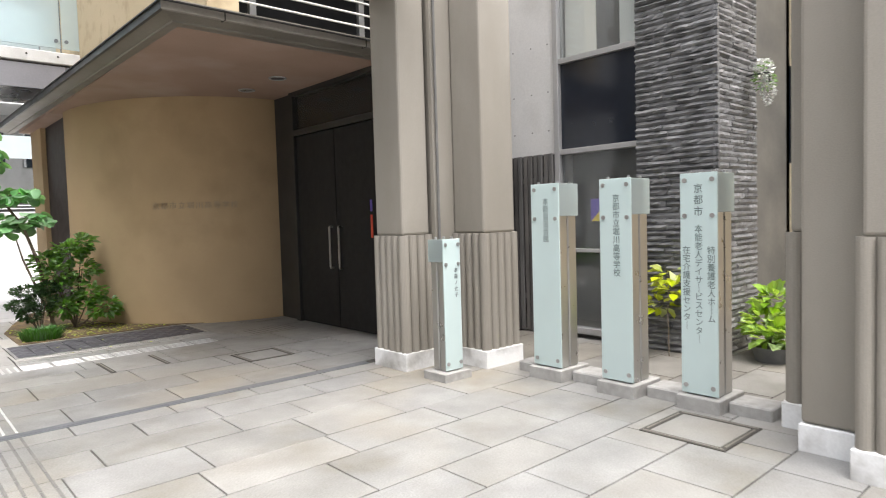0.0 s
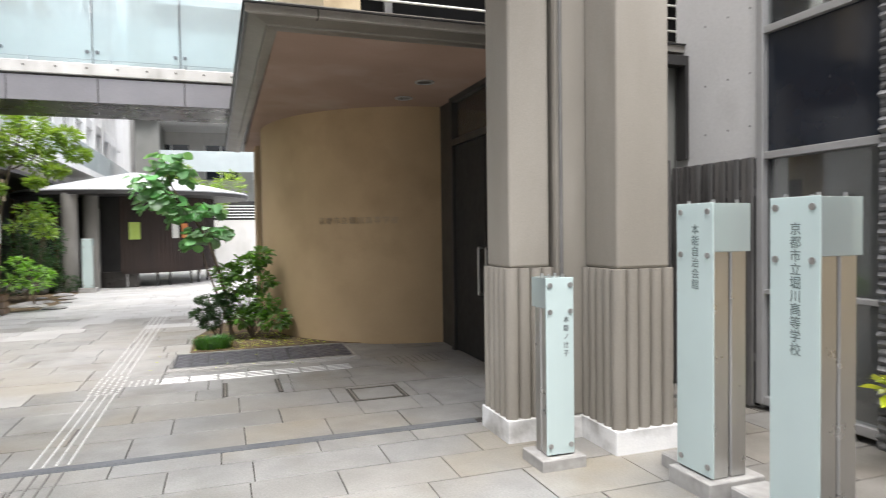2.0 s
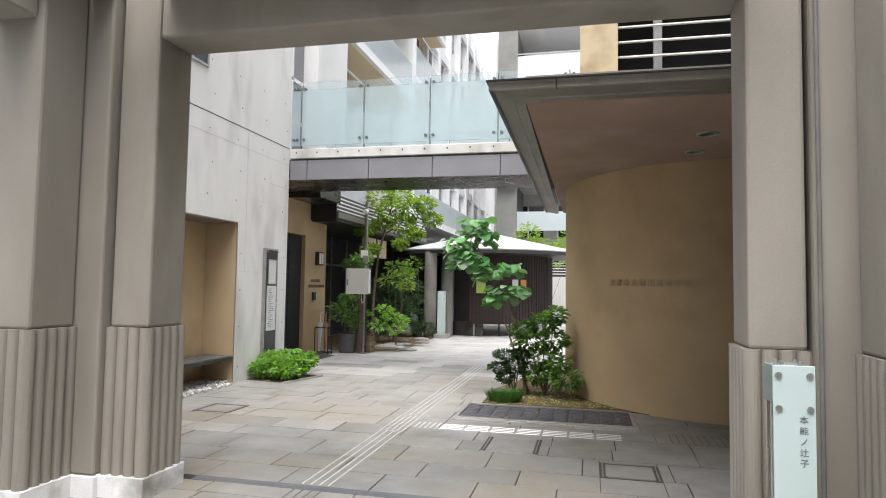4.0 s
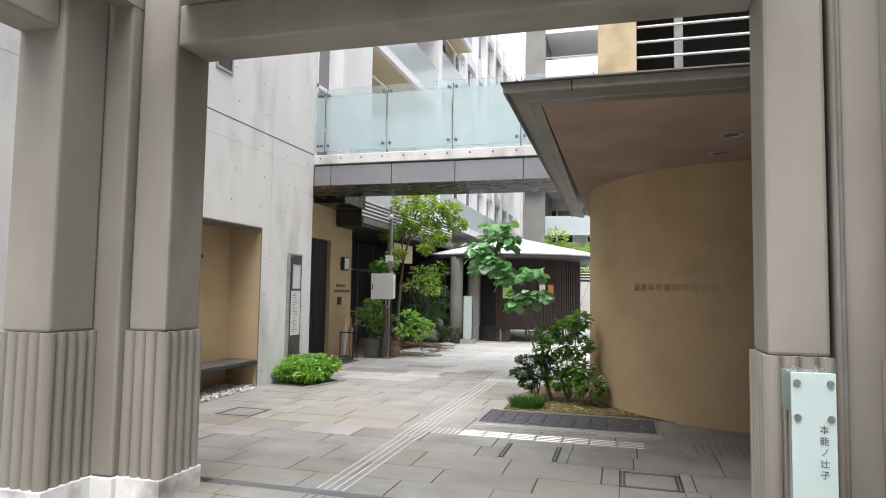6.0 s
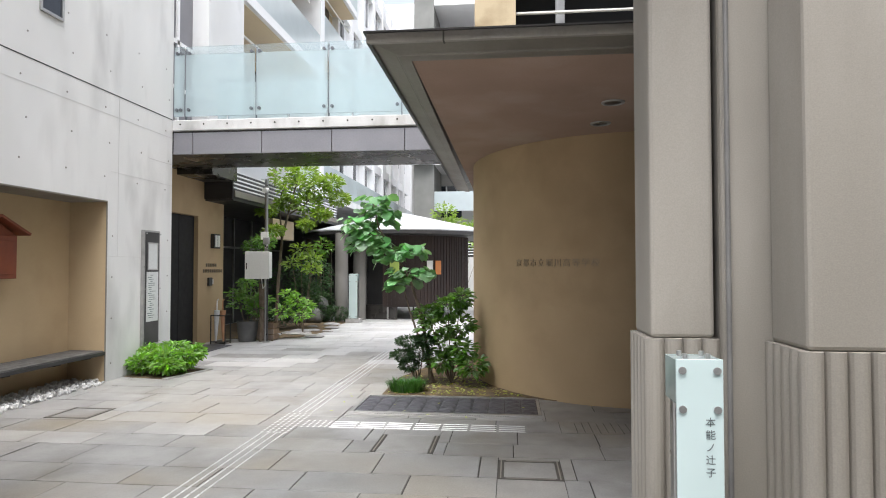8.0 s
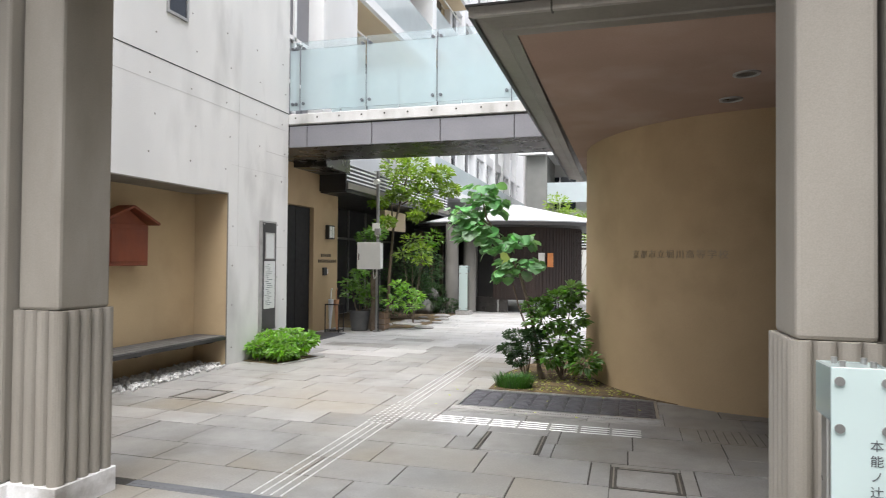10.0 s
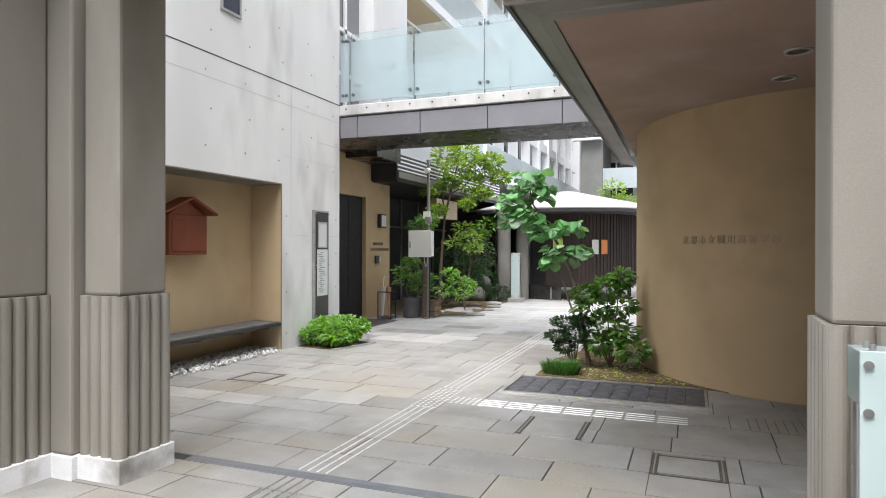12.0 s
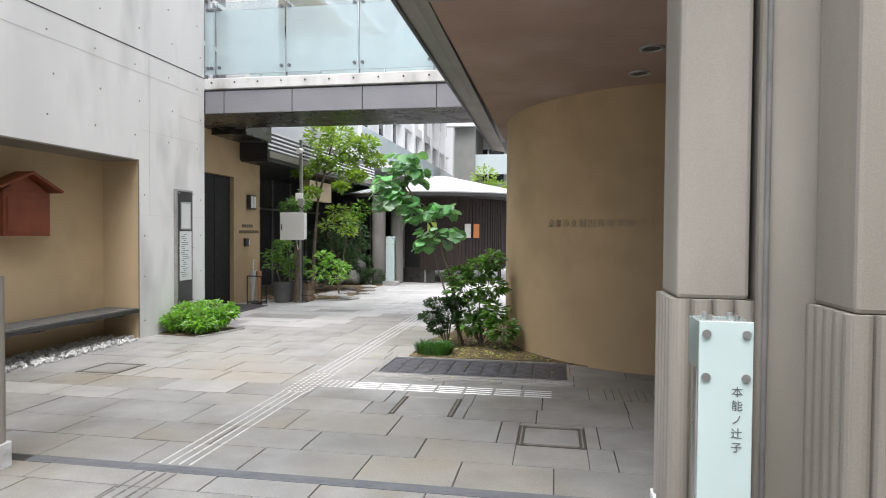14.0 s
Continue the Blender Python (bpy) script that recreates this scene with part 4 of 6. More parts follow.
for k in range(16):
    a, p = lit.uniform(0, math.tau), Vector((lit.uniform(-3.0, -0.4), lit.uniform(2.9, 4.15), 0.026))
    c, d = Vector((math.cos(a), math.sin(a), 0.2)) * 0.022, Vector((-math.sin(a), math.cos(a), -0.1)) * 0.013
    litter.faces.new([litter.verts.new(p + q) for q in (c, d, -c, -d)])
solid("leaf_litter", litter, M["leaf_yellow"], "scattered yellow fallen leaves on the bed", "leaves", "stuff")

# low bright hedge by the concrete wall
shrub("hedge", (-6.05, 5.5, 0), [((-6.3, 5.55, 0.30), 0.18, 0.10), ((-6.0, 5.35, 0.27), 0.22, 0.10), ((-5.76, 5.6, 0.25), 0.19, 0.10), ((-6.1, 5.85, 0.32), 0.24, 0.10), ((-6.3, 5.22, 0.2), 0.14, 0.09), ((-5.86, 5.2, 0.17), 0.2, 0.08), ((-6.0, 5.5, 0.12), 0.34, 0.07), ((-5.68, 5.75, 0.3), 0.1, 0.08)], 2300, 0.10, M["leaf_lime"], "low bright green hedge clump beside the concrete wall", seed=6)
structure("planting_bed_west", prism([(-6.49, 5.08), (-5.75, 4.98), (-5.52, 5.85), (-6.49, 6.3)], -0.012, 0.006), M["soil"], "small soil bed under the hedge", "bed")

structure("kerb_bed", prism([(-5.78, 4.93), (-5.70, 4.93), (-5.465, 5.87), (-5.53, 5.87)], -0.012, 0.02), M["kerbstone"], "thin pale kerb along the hedge bed", "kerb")

# ---- niche: bench, red box, pebbles, notice board ----
bench = thing("wall_bench", (-6.72, 2.8, 0.45), "dark weathered timber wall bench on brackets in the niche", "bench")
for k in range(4):
    x = -7.02 + 0.128 * k
    part("board", box(x, x + 0.12, 1.02, 4.66, 0.405, 0.45, 0.004), M["bench"], bench)
part("front_rail", box(-6.508, -6.49, 1.02, 4.66, 0.385, 0.435, 0.003), M["dark_metal"], bench)
for y in (1.3, 2.15, 3.0, 3.85, 4.45):
    br = prism([(0, 0), (0.49, 0), (0.49, -0.05), (0, -0.13)], y - 0.04, y + 0.04)
    bmesh.ops.transform(br, matrix=Matrix(((1, 0, 0, -7.078), (0, 0, 1, 0), (0, 1, 0, 0.405), (0, 0, 0, 1))), verts=br.verts)
    part("bracket", br, M["black"], bench, "black steel bracket")
redbox = thing("notice_box", (-6.85, 3.1, 1.5), "small red-stained gabled wooden notice box on the niche wall", "notice box")
part("body", box(-7.078, -6.90, 2.78, 3.48, 1.50, 2.04, 0.006), M["red"], redbox)
part("panel", box(-6.902, -6.888, 2.83, 3.43, 1.55, 1.97, 0.004), M["red"], redbox)
for s in (-1, 1):
    rf = box(-0.12, 0.14, 0, 0.52, -0.015, 0.02, 0.004)
    bmesh.ops.transform(rf, matrix=pose(-6.95, 3.13, 2.27, -24, 0, 0) if s > 0 else pose(-6.95, 3.13, 2.27, 24, 0, 0) @ Matrix.Diagonal((1, -1, 1, 1)), verts=rf.verts)
    bmesh.ops.recalc_face_normals(rf, faces=rf.faces)
    part("roof_board", rf, M["red"], redbox)
g = part("gable", prism([(2.79, 2.04), (3.47, 2.04), (3.13, 2.24)], -7.07, -6.92), M["red"], redbox)
g.data.transform(Matrix.Translation(redbox.location))
g.data.transform(Matrix(((0, 0, 1, 0), (1, 0, 0, 0), (0, 1, 0, 0), (0, 0, 0, 1))))
g.data.transform(Matrix.Translation(-redbox.location))

peb = bmesh.new()
pr = random.Random(3)
ico = bmesh.new()
bmesh.ops.create_icosphere(ico, subdivisions=1, radius=1)
vs = [v.co.copy() for v in ico.verts]
fs = [[v.index for v in f.verts] for f in ico.faces]
ico.free()
for k in range(900):
    y = pr.uniform(1.0, 4.66)
    x = pr.uniform(-7.06, -6.36 - 0.12 * pr.random())
    s = pr.uniform(0.018, 0.045)
    q = Euler((pr.uniform(0, 6), pr.uniform(0, 6), pr.uniform(0, 6))).to_matrix()
    vv = [peb.verts.new(Vector((x, y, 0.012 + s * 0.3)) + q @ Vector((c.x * s, c.y * s * 0.8, c.z * s * 0.55))) for c in vs]
    for f in fs:
        peb.faces.new([vv[i] for i in f])
solid("pebbles", peb, M["pebble"], "strip of loose pale pebbles under the bench", "pebbles", "stuff")

nb = thing("notice_board", (-6.48, 5.74, 0.4), "tall grey steel notice board with glazed papers on the concrete wall", "notice board")
part("case", box(-6.497, -6.44, 5.515, 5.97, 0.40, 2.235, 0.006), M["tack"], nb, "grey steel case")
part("backing", box(-6.442, -6.436, 5.545, 5.94, 0.43, 2.205), M["dark_metal"], nb)
up = part("upper_notice", box(-6.436, -6.43, 5.62, 5.87, 1.62, 2.02), M["paper"], nb, "framed white notice")
part("frame", boxes([(-6.434, -6.424, 5.6, 5.62, 1.60, 2.04), (-6.434, -6.424, 5.87, 5.89, 1.60, 2.04), (-6.434, -6.424, 5.62, 5.87, 1.60, 1.62), (-6.434, -6.424, 5.62, 5.87, 2.02, 2.04)]), M["steel"], up)
part("lower_notice", box(-6.436, -6.43, 5.585, 5.91, 0.78, 1.57), M["paper"], nb, "large white printed notice")
bars = bmesh.new()
br = random.Random(9)
for k in range(22):
    z = 0.84 + 0.032 * k
    a = 5.61 + br.uniform(0, 0.08)
    box(-6.43, -6.428, a, a + br.uniform(0.06, 0.2), z, z + 0.009, bm=bars)
part("print", bars, M["greyink"], nb)
for y in (5.545, 5.94):
    for z in (0.45, 1.3, 2.18):
        part("screw", cyl((-6.42, y, z), (-6.41, y, z), 0.012), M["steel"], nb)

# tie holes and small window of the concrete wall
for zi, z in enumerate((2.95, 3.45, 3.95, 4.5, 5.0)):
    for k in range(8):
        y = 0.6 + 0.8 * k + 0.1 * (zi % 2)
        part("tie_hole", cyl((WX - 0.004, y, z), (WX + 0.0025, y, z), 0.013, n=10), M["column"], bpy.data.objects["wall_west"])
for z in (0.25, 0.9, 1.5, 2.1):
    for y in (4.8, 6.3):
        part("tie_hole", cyl((WX - 0.004, y, z), (WX + 0.0025, y, z), 0.013, n=10), M["column"], bpy.data.objects["wall_west"])
part("form_joint", boxes([(WX - 0.01, WX + 0.0025, 5.7, 6.41, 3.40, 3.408), (WX - 0.01, WX + 0.0022, -1, 6.41, 3.86, 3.864), (WX - 0.01, WX + 0.0022, 4.7, 6.41, 1.8, 1.803), (WX - 0.01, WX + 0.0022, 4.92, 4.923, 1.8, 4.17), (WX - 0.01, WX + 0.0022, 4.75, 6.41, 3.04, 3.043)]), M["conc_grey"], bpy.data.objects["wall_west"])
w3 = thing("window_3", (WX, 3.4, 4.83), "small recessed aluminium window high in the concrete wall", "window", kind="structure")
part("window_frame", boxes([(WX - 0.02, WX + 0.03, 3.28, 3.31, 4.83, 6.0), (WX - 0.02, WX + 0.03, 3.66, 3.69, 4.83, 6.0), (WX - 0.02, WX + 0.03, 3.31, 3.66, 4.83, 4.87)], 0.003), M["tack"], w3)
part("pane", box(WX + 0.003, WX + 0.01, 3.31, 3.66, 4.87, 6.0), M["navy"], w3)

# ---- side entrance wall: lamp, lettering bars, intercom, umbrellas ----
RXW = -7.34
lamp = thing("wall_lamp", (RXW, 9.72, 2.2), "rectangular black wall lamp with opal panes", "wall lamp")
part("body", box(RXW + 0.001, RXW + 0.09, 9.56, 9.86, 2.07, 2.39, 0.004), M["dark_metal"], lamp)
for a in (9.60, 9.725):
    part("pane", box(RXW + 0.03, RXW + 0.10, a, a + 0.10, 2.10, 2.36, 0.003), M["lamp_white"], lamp, "opal glass pane")
wt = thing("wall_sign", (RXW, 9.7, 1.6), "two lines of small dark metal lettering on ochre wall", "wall sign")
for row, (z, y0, n) in enumerate(((1.66, 9.35, 5), (1.53, 9.22, 9))):
    for k in range(n):
        part("letter", box(RXW + 0.001, RXW + 0.012, y0 + 0.105 * k, y0 + 0.105 * k + 0.07, z, z + 0.07, 0.003), M["sign_metal"], wt)
ic = thing("intercom", (RXW, 9.5, 1.3), "small black intercom panel with white label on ochre wall", "intercom")
part("body", box(RXW + 0.001, RXW + 0.05, 9.42, 9.58, 1.24, 1.42, 0.006), M["dark_metal"], ic)
part("label", box(RXW + 0.001, RXW + 0.03, 9.59, 9.66, 1.27, 1.38, 0.003), M["offwhite"], ic)
structure("doormat", box(-7.33, -6.55, 7.5, 9.0, -0.003, 0.012, 0.004), M["iron"], "dark grey entrance mat on the paving", "mat")
us = thing("umbrella_stand", (-6.95, 9.25, 0), "black wire umbrella stand holding two closed umbrellas", "umbrella stand")
for x in (-7.1, -6.78):
    for y in (9.1, 9.35):
        part("leg", box(x, x + 0.018, y, y + 0.018, 0, 0.62), M["dark_metal"], us)
for r in ((-7.1, -6.76, 9.1, 9.118, 0.6, 0.62), (-7.1, -6.76, 9.35, 9.368, 0.6, 0.62), (-7.1, -7.082, 9.118, 9.35, 0.6, 0.62), (-6.78, -6.762, 9.118, 9.35, 0.6, 0.62)):
    part("rail", box(*r), M["dark_metal"], us)
part("tray", box(-7.1, -6.76, 9.1, 9.368, 0.04, 0.06), M["dark_metal"], us)


def umbrella(x, y, mat, label, lean):
    u = thing("umbrella", (x, y, 0.06), label, "umbrella")
    part("canopy", cyl((x, y, 0.06), (x + lean, y, 0.72), 0.02, 0.062, 10), mat, u)
    part("handle", tube([(x + lean, y, 0.72), (x + lean * 1.2, y, 0.92), (x + lean * 1.2 + 0.03, y, 0.96)], 0.014), M["offwhite"] if lean > 0 else M["tan"], u)


umbrella(-7.03, 9.22, M["paper"], "closed white umbrella standing in the black stand", 0.02)
umbrella(-6.83, 9.16, M["tan"], "closed tan umbrella leaning in the black stand", -0.02)


def planter(x, y, r, h, mat, label):
    p = thing("planter", (x, y, 0), label, "planter", "planters")
    bm = bmesh.new()
    prev = None
    for rr, z in ((r * 0.78, 0), (r, h), (r * 0.88, h), (r * 0.86, h - 0.06), (0.01, h - 0.06)):
        ring = [bm.verts.new((x + rr * math.cos(k * math.tau / 20), y + rr * math.sin(k * math.tau / 20), z)) for k in range(20)]
        if prev:
            for k in range(20):
                bm.faces.new((prev[k], prev[(k + 1) % 20], ring[(k + 1) % 20], ring[k]))
        prev = ring
    part("pot", bm, mat, p, "", True)
    return p


planter(-6.55, 9.75, 0.24, 0.45, M["pot"], "round dark grey planter beside the entrance")
shrub("potted_plant", (-6.55, 9.75, 0.4), [((-6.7, 9.75, 0.8), 0.26, 0.1), ((-6.35, 9.8, 0.68), 0.26, 0.1), ((-6.85, 9.9, 1.05), 0.22, 0.09), ((-6.5, 9.85, 0.98), 0.2, 0.08), ((-6.2, 9.9, 0.9), 0.14, 0.07), ((-6.6, 9.8, 1.3), 0.14, 0.08)], 420, 0.12, M["leaf_shrub"], "leafy green plant in the grey planter", seed=12)
crate = thing("wooden_crate", (-6.2, 9.95, 0), "low weathered brown timber crate planter beside the pole", "crate planter", "planters")
for z in (0.02, 0.15, 0.28):
    for r in ((-6.36, -5.98, 9.82, 9.84), (-6.36, -5.98, 10.16, 10.18), (-6.36, -6.34, 9.842, 10.158), (-6.0, -5.98, 9.842, 10.158)):
        part("slat", box(*r, z, z + 0.11, 0.003), M["crate"], crate)
for x in (-6.338, -6.04):
    for y in (9.842, 10.12):
        part("corner_post", box(x, x + 0.036, y, y + 0.036, 0, 0.42, 0.003), M["crate"], crate)
part("soil", box(-6.335, -6.003, 9.845, 10.155, 0.03, 0.34), M["soil"], crate)
post = thing("timber_post", (-6.2, 9.72, 0), "rough brown timber post standing beside the steel pole", "post")
part("post", prism([(-6.27 + 0.07 + 0.07 * math.cos(k * math.tau / 10) * (1 + 0.12 * (k % 2)), 9.72 + 0.06 * math.sin(k * math.tau / 10)) for k in range(10)], 0.0, 1.28), M["bark"], post)
shrub("potted_plant", (-6.15, 10.0, 0.3), [((-5.95, 10.2, 0.62), 0.24, 0.09), ((-5.65, 10.4, 0.85), 0.22, 0.09), ((-5.5, 10.3, 0.55), 0.24, 0.09), ((-5.85, 10.4, 1.02), 0.16, 0.07), ((-5.4, 10.4, 0.75), 0.14, 0.06)], 380, 0.12, M["leaf_lime"], "bright leafy plant in the timber crate", seed=13)

# pole with switch box, camera and lamp
pole = thing("utility_pole", (-6.07, 9.6, 0), "slim grey steel pole with an ivory switch box and camera", "utility pole")
part("post", cyl((-6.07, 9.6, 0), (-6.07, 9.6, 3.59), 0.038, n=14), M["steel"], pole)
part("footing", cyl((-6.07, 9.6, -0.01), (-6.07, 9.6, 0.03), 0.09, n=14), M["tack"], pole)
bx = part("switch_box", box(-6.43, -5.92, 9.36, 9.56, 1.41, 1.975, 0.008), M["offwhite"], pole, "ivory enamelled switch box")
part("lid", box(-6.45, -5.90, 9.345, 9.36, 1.395, 1.99, 0.004), M["offwhite"], bx)
part("latch", box(-6.42, -6.40, 9.338, 9.345, 1.6, 1.74), M["slot"], bx)
part("cable", tube([(-6.05, 9.5, 1.41), (-6.04, 9.48, 1.25), (-6.1, 9.5, 1.18), (-6.14, 9.55, 1.3), (-6.13, 9.5, 1.41)], 0.01), M["offwhite"], pole)
part("cable_guide", cyl((-6.02, 9.56, 0), (-6.02, 9.56, 1.41), 0.016, n=8), M["dark_metal"], pole)
part("junction_box", box(-6.16, -6.0, 9.5, 9.56, 2.25, 2.42, 0.006), M["offwhite"], pole)
part("junction_box", box(-6.1, -5.97, 9.48, 9.56, 2.15, 2.3, 0.006), M["tack"], pole)
part("camera_head", cyl((-6.07, 9.46, 3.33), (-6.07, 9.62, 3.36), 0.055, n=14), M["offwhite"], pole, "white camera head")

# ---- overhang, louvred rail and glazed frontage of the wing ----
oh = thing("overhang", (-8, 13, 3.2), "dark overhang with a pale louvred rail along the wing", "overhang")
part("deck", box(-9.5, -7.0, 9.3, 26, 3.22, 3.42), M["dark_metal"], oh)
part("deck_edge", box(-6.998, -6.96, 9.3, 17.6, 3.3, 3.44, 0.004), M["fascia"], oh)
for k in range(5):
    part("bar", box(-7.05, -7.02, 9.35, 17.6, 3.50 + 0.09 * k, 3.53 + 0.09 * k), M["white"], oh)
for y in (9.4, 11.4, 13.4, 15.4, 17.4):
    part("post", box(-7.09, -7.05, y, y + 0.05, 3.42, 3.92), M["dark_metal"], oh)
part("end_wall", box(-7.9, -7.0, 9.25, 9.3, 3.25, 3.95), M["dark_metal"], oh)
oh.location += Vector((0.3, 0, -0.12))
structure("wall_glazed", boxes([(-9.0, -8.9, 10.2, 26, -0.012, 3.22), (-8.9, -5.2, 22.5, 22.7, -0.012, 3.5)]), M["dark_metal"], "dark glazed frontage under the overhang", "wall")
structure("window_4", boxes([(-8.89, -8.85, 10.2 + 1.3 * k, 10.26 + 1.3 * k, 0, 3.2) for k in range(6)] + [(-8.89, -8.85, 10.2, 18, 2.2, 2.26)]), M["tack"], "steel mullions of the glazed frontage", "window")
structure("wall_panel", boxes([(-7.4, -7.2, 12.9, 14.6, 2.45, 3.0)]), M["cream"], "cream panel hanging under the overhang", "wall")

structure("ceiling_recess", boxes([(-9.0, -6.6, 8.102, 9.248, 3.50, 3.9), (-12, WX, 6.45, 8.1, 3.605, 3.98)]), M["under"], "dark soffit over the side entrance", "ceiling")
part("backing", box(-7.32, -7.28, 9.31, 17.6, 3.43, 3.95), M["dark_metal"], oh, "dark sheet behind the rail")

# garden under the overhang
shrub("tree", (-6.6, 11.6, 0), [((-6.0, 11.3, 3.6), 0.42, 0.3), ((-6.35, 11.5, 3.95), 0.4, 0.3), ((-5.7, 11.4, 3.2), 0.32, 0.26), ((-5.9, 11.6, 3.95), 0.4, 0.28), ((-5.5, 11.5, 3.6), 0.3, 0.3), ((-6.3, 11.4, 3.25), 0.22, 0.13), ((-5.15, 11.4, 3.75), 0.3, 0.16), ((-4.95, 11.5, 3.35), 0.24, 0.14), ((-5.35, 11.3, 2.95), 0.22, 0.1), ((-6.75, 11.3, 3.05), 0.22, 0.1), ((-5.7, 11.2, 2.7), 0.18, 0.08), ((-6.5, 11.2, 2.55), 0.2, 0.1)], 3200, 0.125, M["leaf_maple"], "young maple with light green leaves under the bridge",
      [([(-6.6, 11.6, 0), (-6.55, 11.6, 1.2), (-6.45, 11.6, 2.4), (-6.2, 11.5, 3.2), (-6.0, 11.4, 3.8)], 0.05, 0.015), ([(-6.45, 11.6, 2.4), (-6.5, 11.5, 3.2), (-6.35, 11.5, 3.9)], 0.025, 0.01), ([(-6.2, 11.5, 3.0), (-5.8, 11.4, 3.2), (-5.5, 11.5, 3.6)], 0.02, 0.008)], "tree", 0.55, 0.6, 21)
shrub("shrub", (-6.9, 10.9, 0), [((-6.75, 10.7, 2.1), 0.3, 0.22), ((-6.5, 10.6, 2.25), 0.24, 0.2), ((-7.0, 11, 1.0), 0.35, 0.3)], 700, 0.1, M["leaf_shrub"], "tall dark shrub in front of the glazed frontage", seed=22)
shrub("shrub", (-5.9, 11.6, 0), [((-5.95, 11.6, 2.1), 0.26, 0.14), ((-5.65, 11.5, 1.85), 0.24, 0.12), ((-6.15, 11.5, 1.75), 0.2, 0.13), ((-5.6, 11.4, 1.6), 0.2, 0.1)], 360, 0.13, M["leaf_maple"], "light green shrub beside the pole", seed=23)
shrub("shrub", (-6.3, 12.6, 0), [((-6.2, 12.6, 0.9), 0.5, 0.5), ((-6.0, 12.9, 1.4), 0.5, 0.5), ((-6.7, 13, 1.2), 0.6, 0.7), ((-6.8, 12.6, 0.5), 0.6, 0.4)], 2400, 0.1, M["leaf_dark"], "dense dark evergreen shrubs in the yard garden", seed=24)
shrub("shrub", (-6.9, 14.9, 0), [((-6.8, 14.8, 0.4), 0.4, 0.35), ((-6.4, 14.7, 0.25), 0.3, 0.25), ((-5.9, 14.75, 0.25), 0.35, 0.22), ((-6.3, 14.9, 0.6), 0.3, 0.3)], 1400, 0.09, M["leaf_dark"], "low dark planting round the pavilion column", seed=25)
shrub("shrub", (-6.6, 15.6, 0), [((-6.5, 15.4, 2.3), 0.3, 0.25), ((-6.7, 15.5, 2.0), 0.25, 0.2)], 350, 0.12, M["leaf_lime"], "light green leaves beside the pavilion column", seed=26)
rk = random.Random(31)
for k in range(16):
    x, y = rk.uniform(-6.4, -5.3), rk.uniform(10.6, 14.0)
    s = rk.uniform(0.12, 0.28)
    bm = bmesh.new()
    bmesh.ops.create_icosphere(bm, subdivisions=2, radius=1)
    for v in bm.verts:
        v.co = Vector((x + v.co.x * s * (1 + 0.2 * noise.noise(v.co * 1.5 + Vector((k, 0, 0)))), y + v.co.y * s * 0.8, 0.02 + v.co.z * s * 0.22))
    solid("garden_stone", bm, M["kerbstone"], "flat grey stepping stone in the yard garden", "stone", "", True, "garden stones")
def boulder(x, y, sx, sy, sz, k, label):
    bm = bmesh.new()
    bmesh.ops.create_icosphere(bm, subdivisions=3, radius=1)
    for v in bm.verts:
        f = 1 + 0.28 * noise.noise(v.co * 1.3 + Vector((k * 3.1, 0, 0))) + 0.08 * noise.noise(v.co * 4 + Vector((k, 5, 0)))
        v.co = Vector((x + v.co.x * sx * f, y + v.co.y * sy * f, sz * 0.55 + v.co.z * sz * 0.7 * f))
    solid("boulder", bm, M["boulder"], label, "boulder", "", True, "boulders")


boulder(-6.55, 14.55, 0.30, 0.26, 0.34, 1, "rounded grey boulder beside the pavilion column")
boulder(-6.45, 15.0, 0.26, 0.24, 0.62, 2, "upright grey boulder beside the pavilion column")
boulder(-7.0, 14.4, 0.34, 0.25, 0.24, 3, "low mossy grey boulder in the yard garden")
seat = thing("stone_seat", (-7.2, 15.0, 0), "flat dark stone slab seat in the yard garden", "stone seat")
part("slab", box(-7.6, -6.75, 14.8, 15.25, 0.30, 0.38, 0.02, seg=2), M["boulder"], seat)
for x in (-7.5, -6.98):
    part("support", box(x, x + 0.14, 14.88, 15.16, -0.005, 0.30, 0.01), M["boulder"], seat)
screen = thing("timber_screen", (-7.0, 20.5, 0), "brown timber post screen closing the yard garden", "screen")
for k in range(9):
    part("post", box(-8.7 + 0.42 * k, -8.56 + 0.42 * k, 20.45, 20.57, -0.005, 3.1, 0.006), M["crate"], screen)
for z in (0.3, 2.5):
    part("rail", box(-8.7, -5.2, 20.571, 20.62, z, z + 0.12), M["crate"], screen)
structure("planting_bed_garden", prism([(-8.8, 10.3), (-6.4, 10.1), (-5.6, 10.6), (-5.4, 12), (-5.6, 14.2), (-5.5, 14.95), (-8.8, 15.2)], -0.012, 0.008), M["soil"], "garden bed with soil and stones", "bed")

# ---- pavilion details ----
part("lower_wall", prism([(PC.x + 2.2 * math.cos(a), PC.y + 2.2 * math.sin(a)) for a in [radians(d) for d in range(-150, -83, 6)]] + [(PC.x + 2.1 * math.cos(a), PC.y + 2.1 * math.sin(a)) for a in [radians(d) for d in range(-84, -151, -6)]], -0.012, 0.46), M["under"], pav, "low dark glazed base wall")
for d in (-70, -60, -40, -30, -10, 10):
    c, q = math.cos(radians(d)), math.sin(radians(d))
    part("leg", cyl((PC.x + 2.1 * c, PC.y + 2.1 * q, -0.01), (PC.x + 2.1 * c, PC.y + 2.1 * q, 0.46), 0.03, n=8), M["dark_metal"], pav)
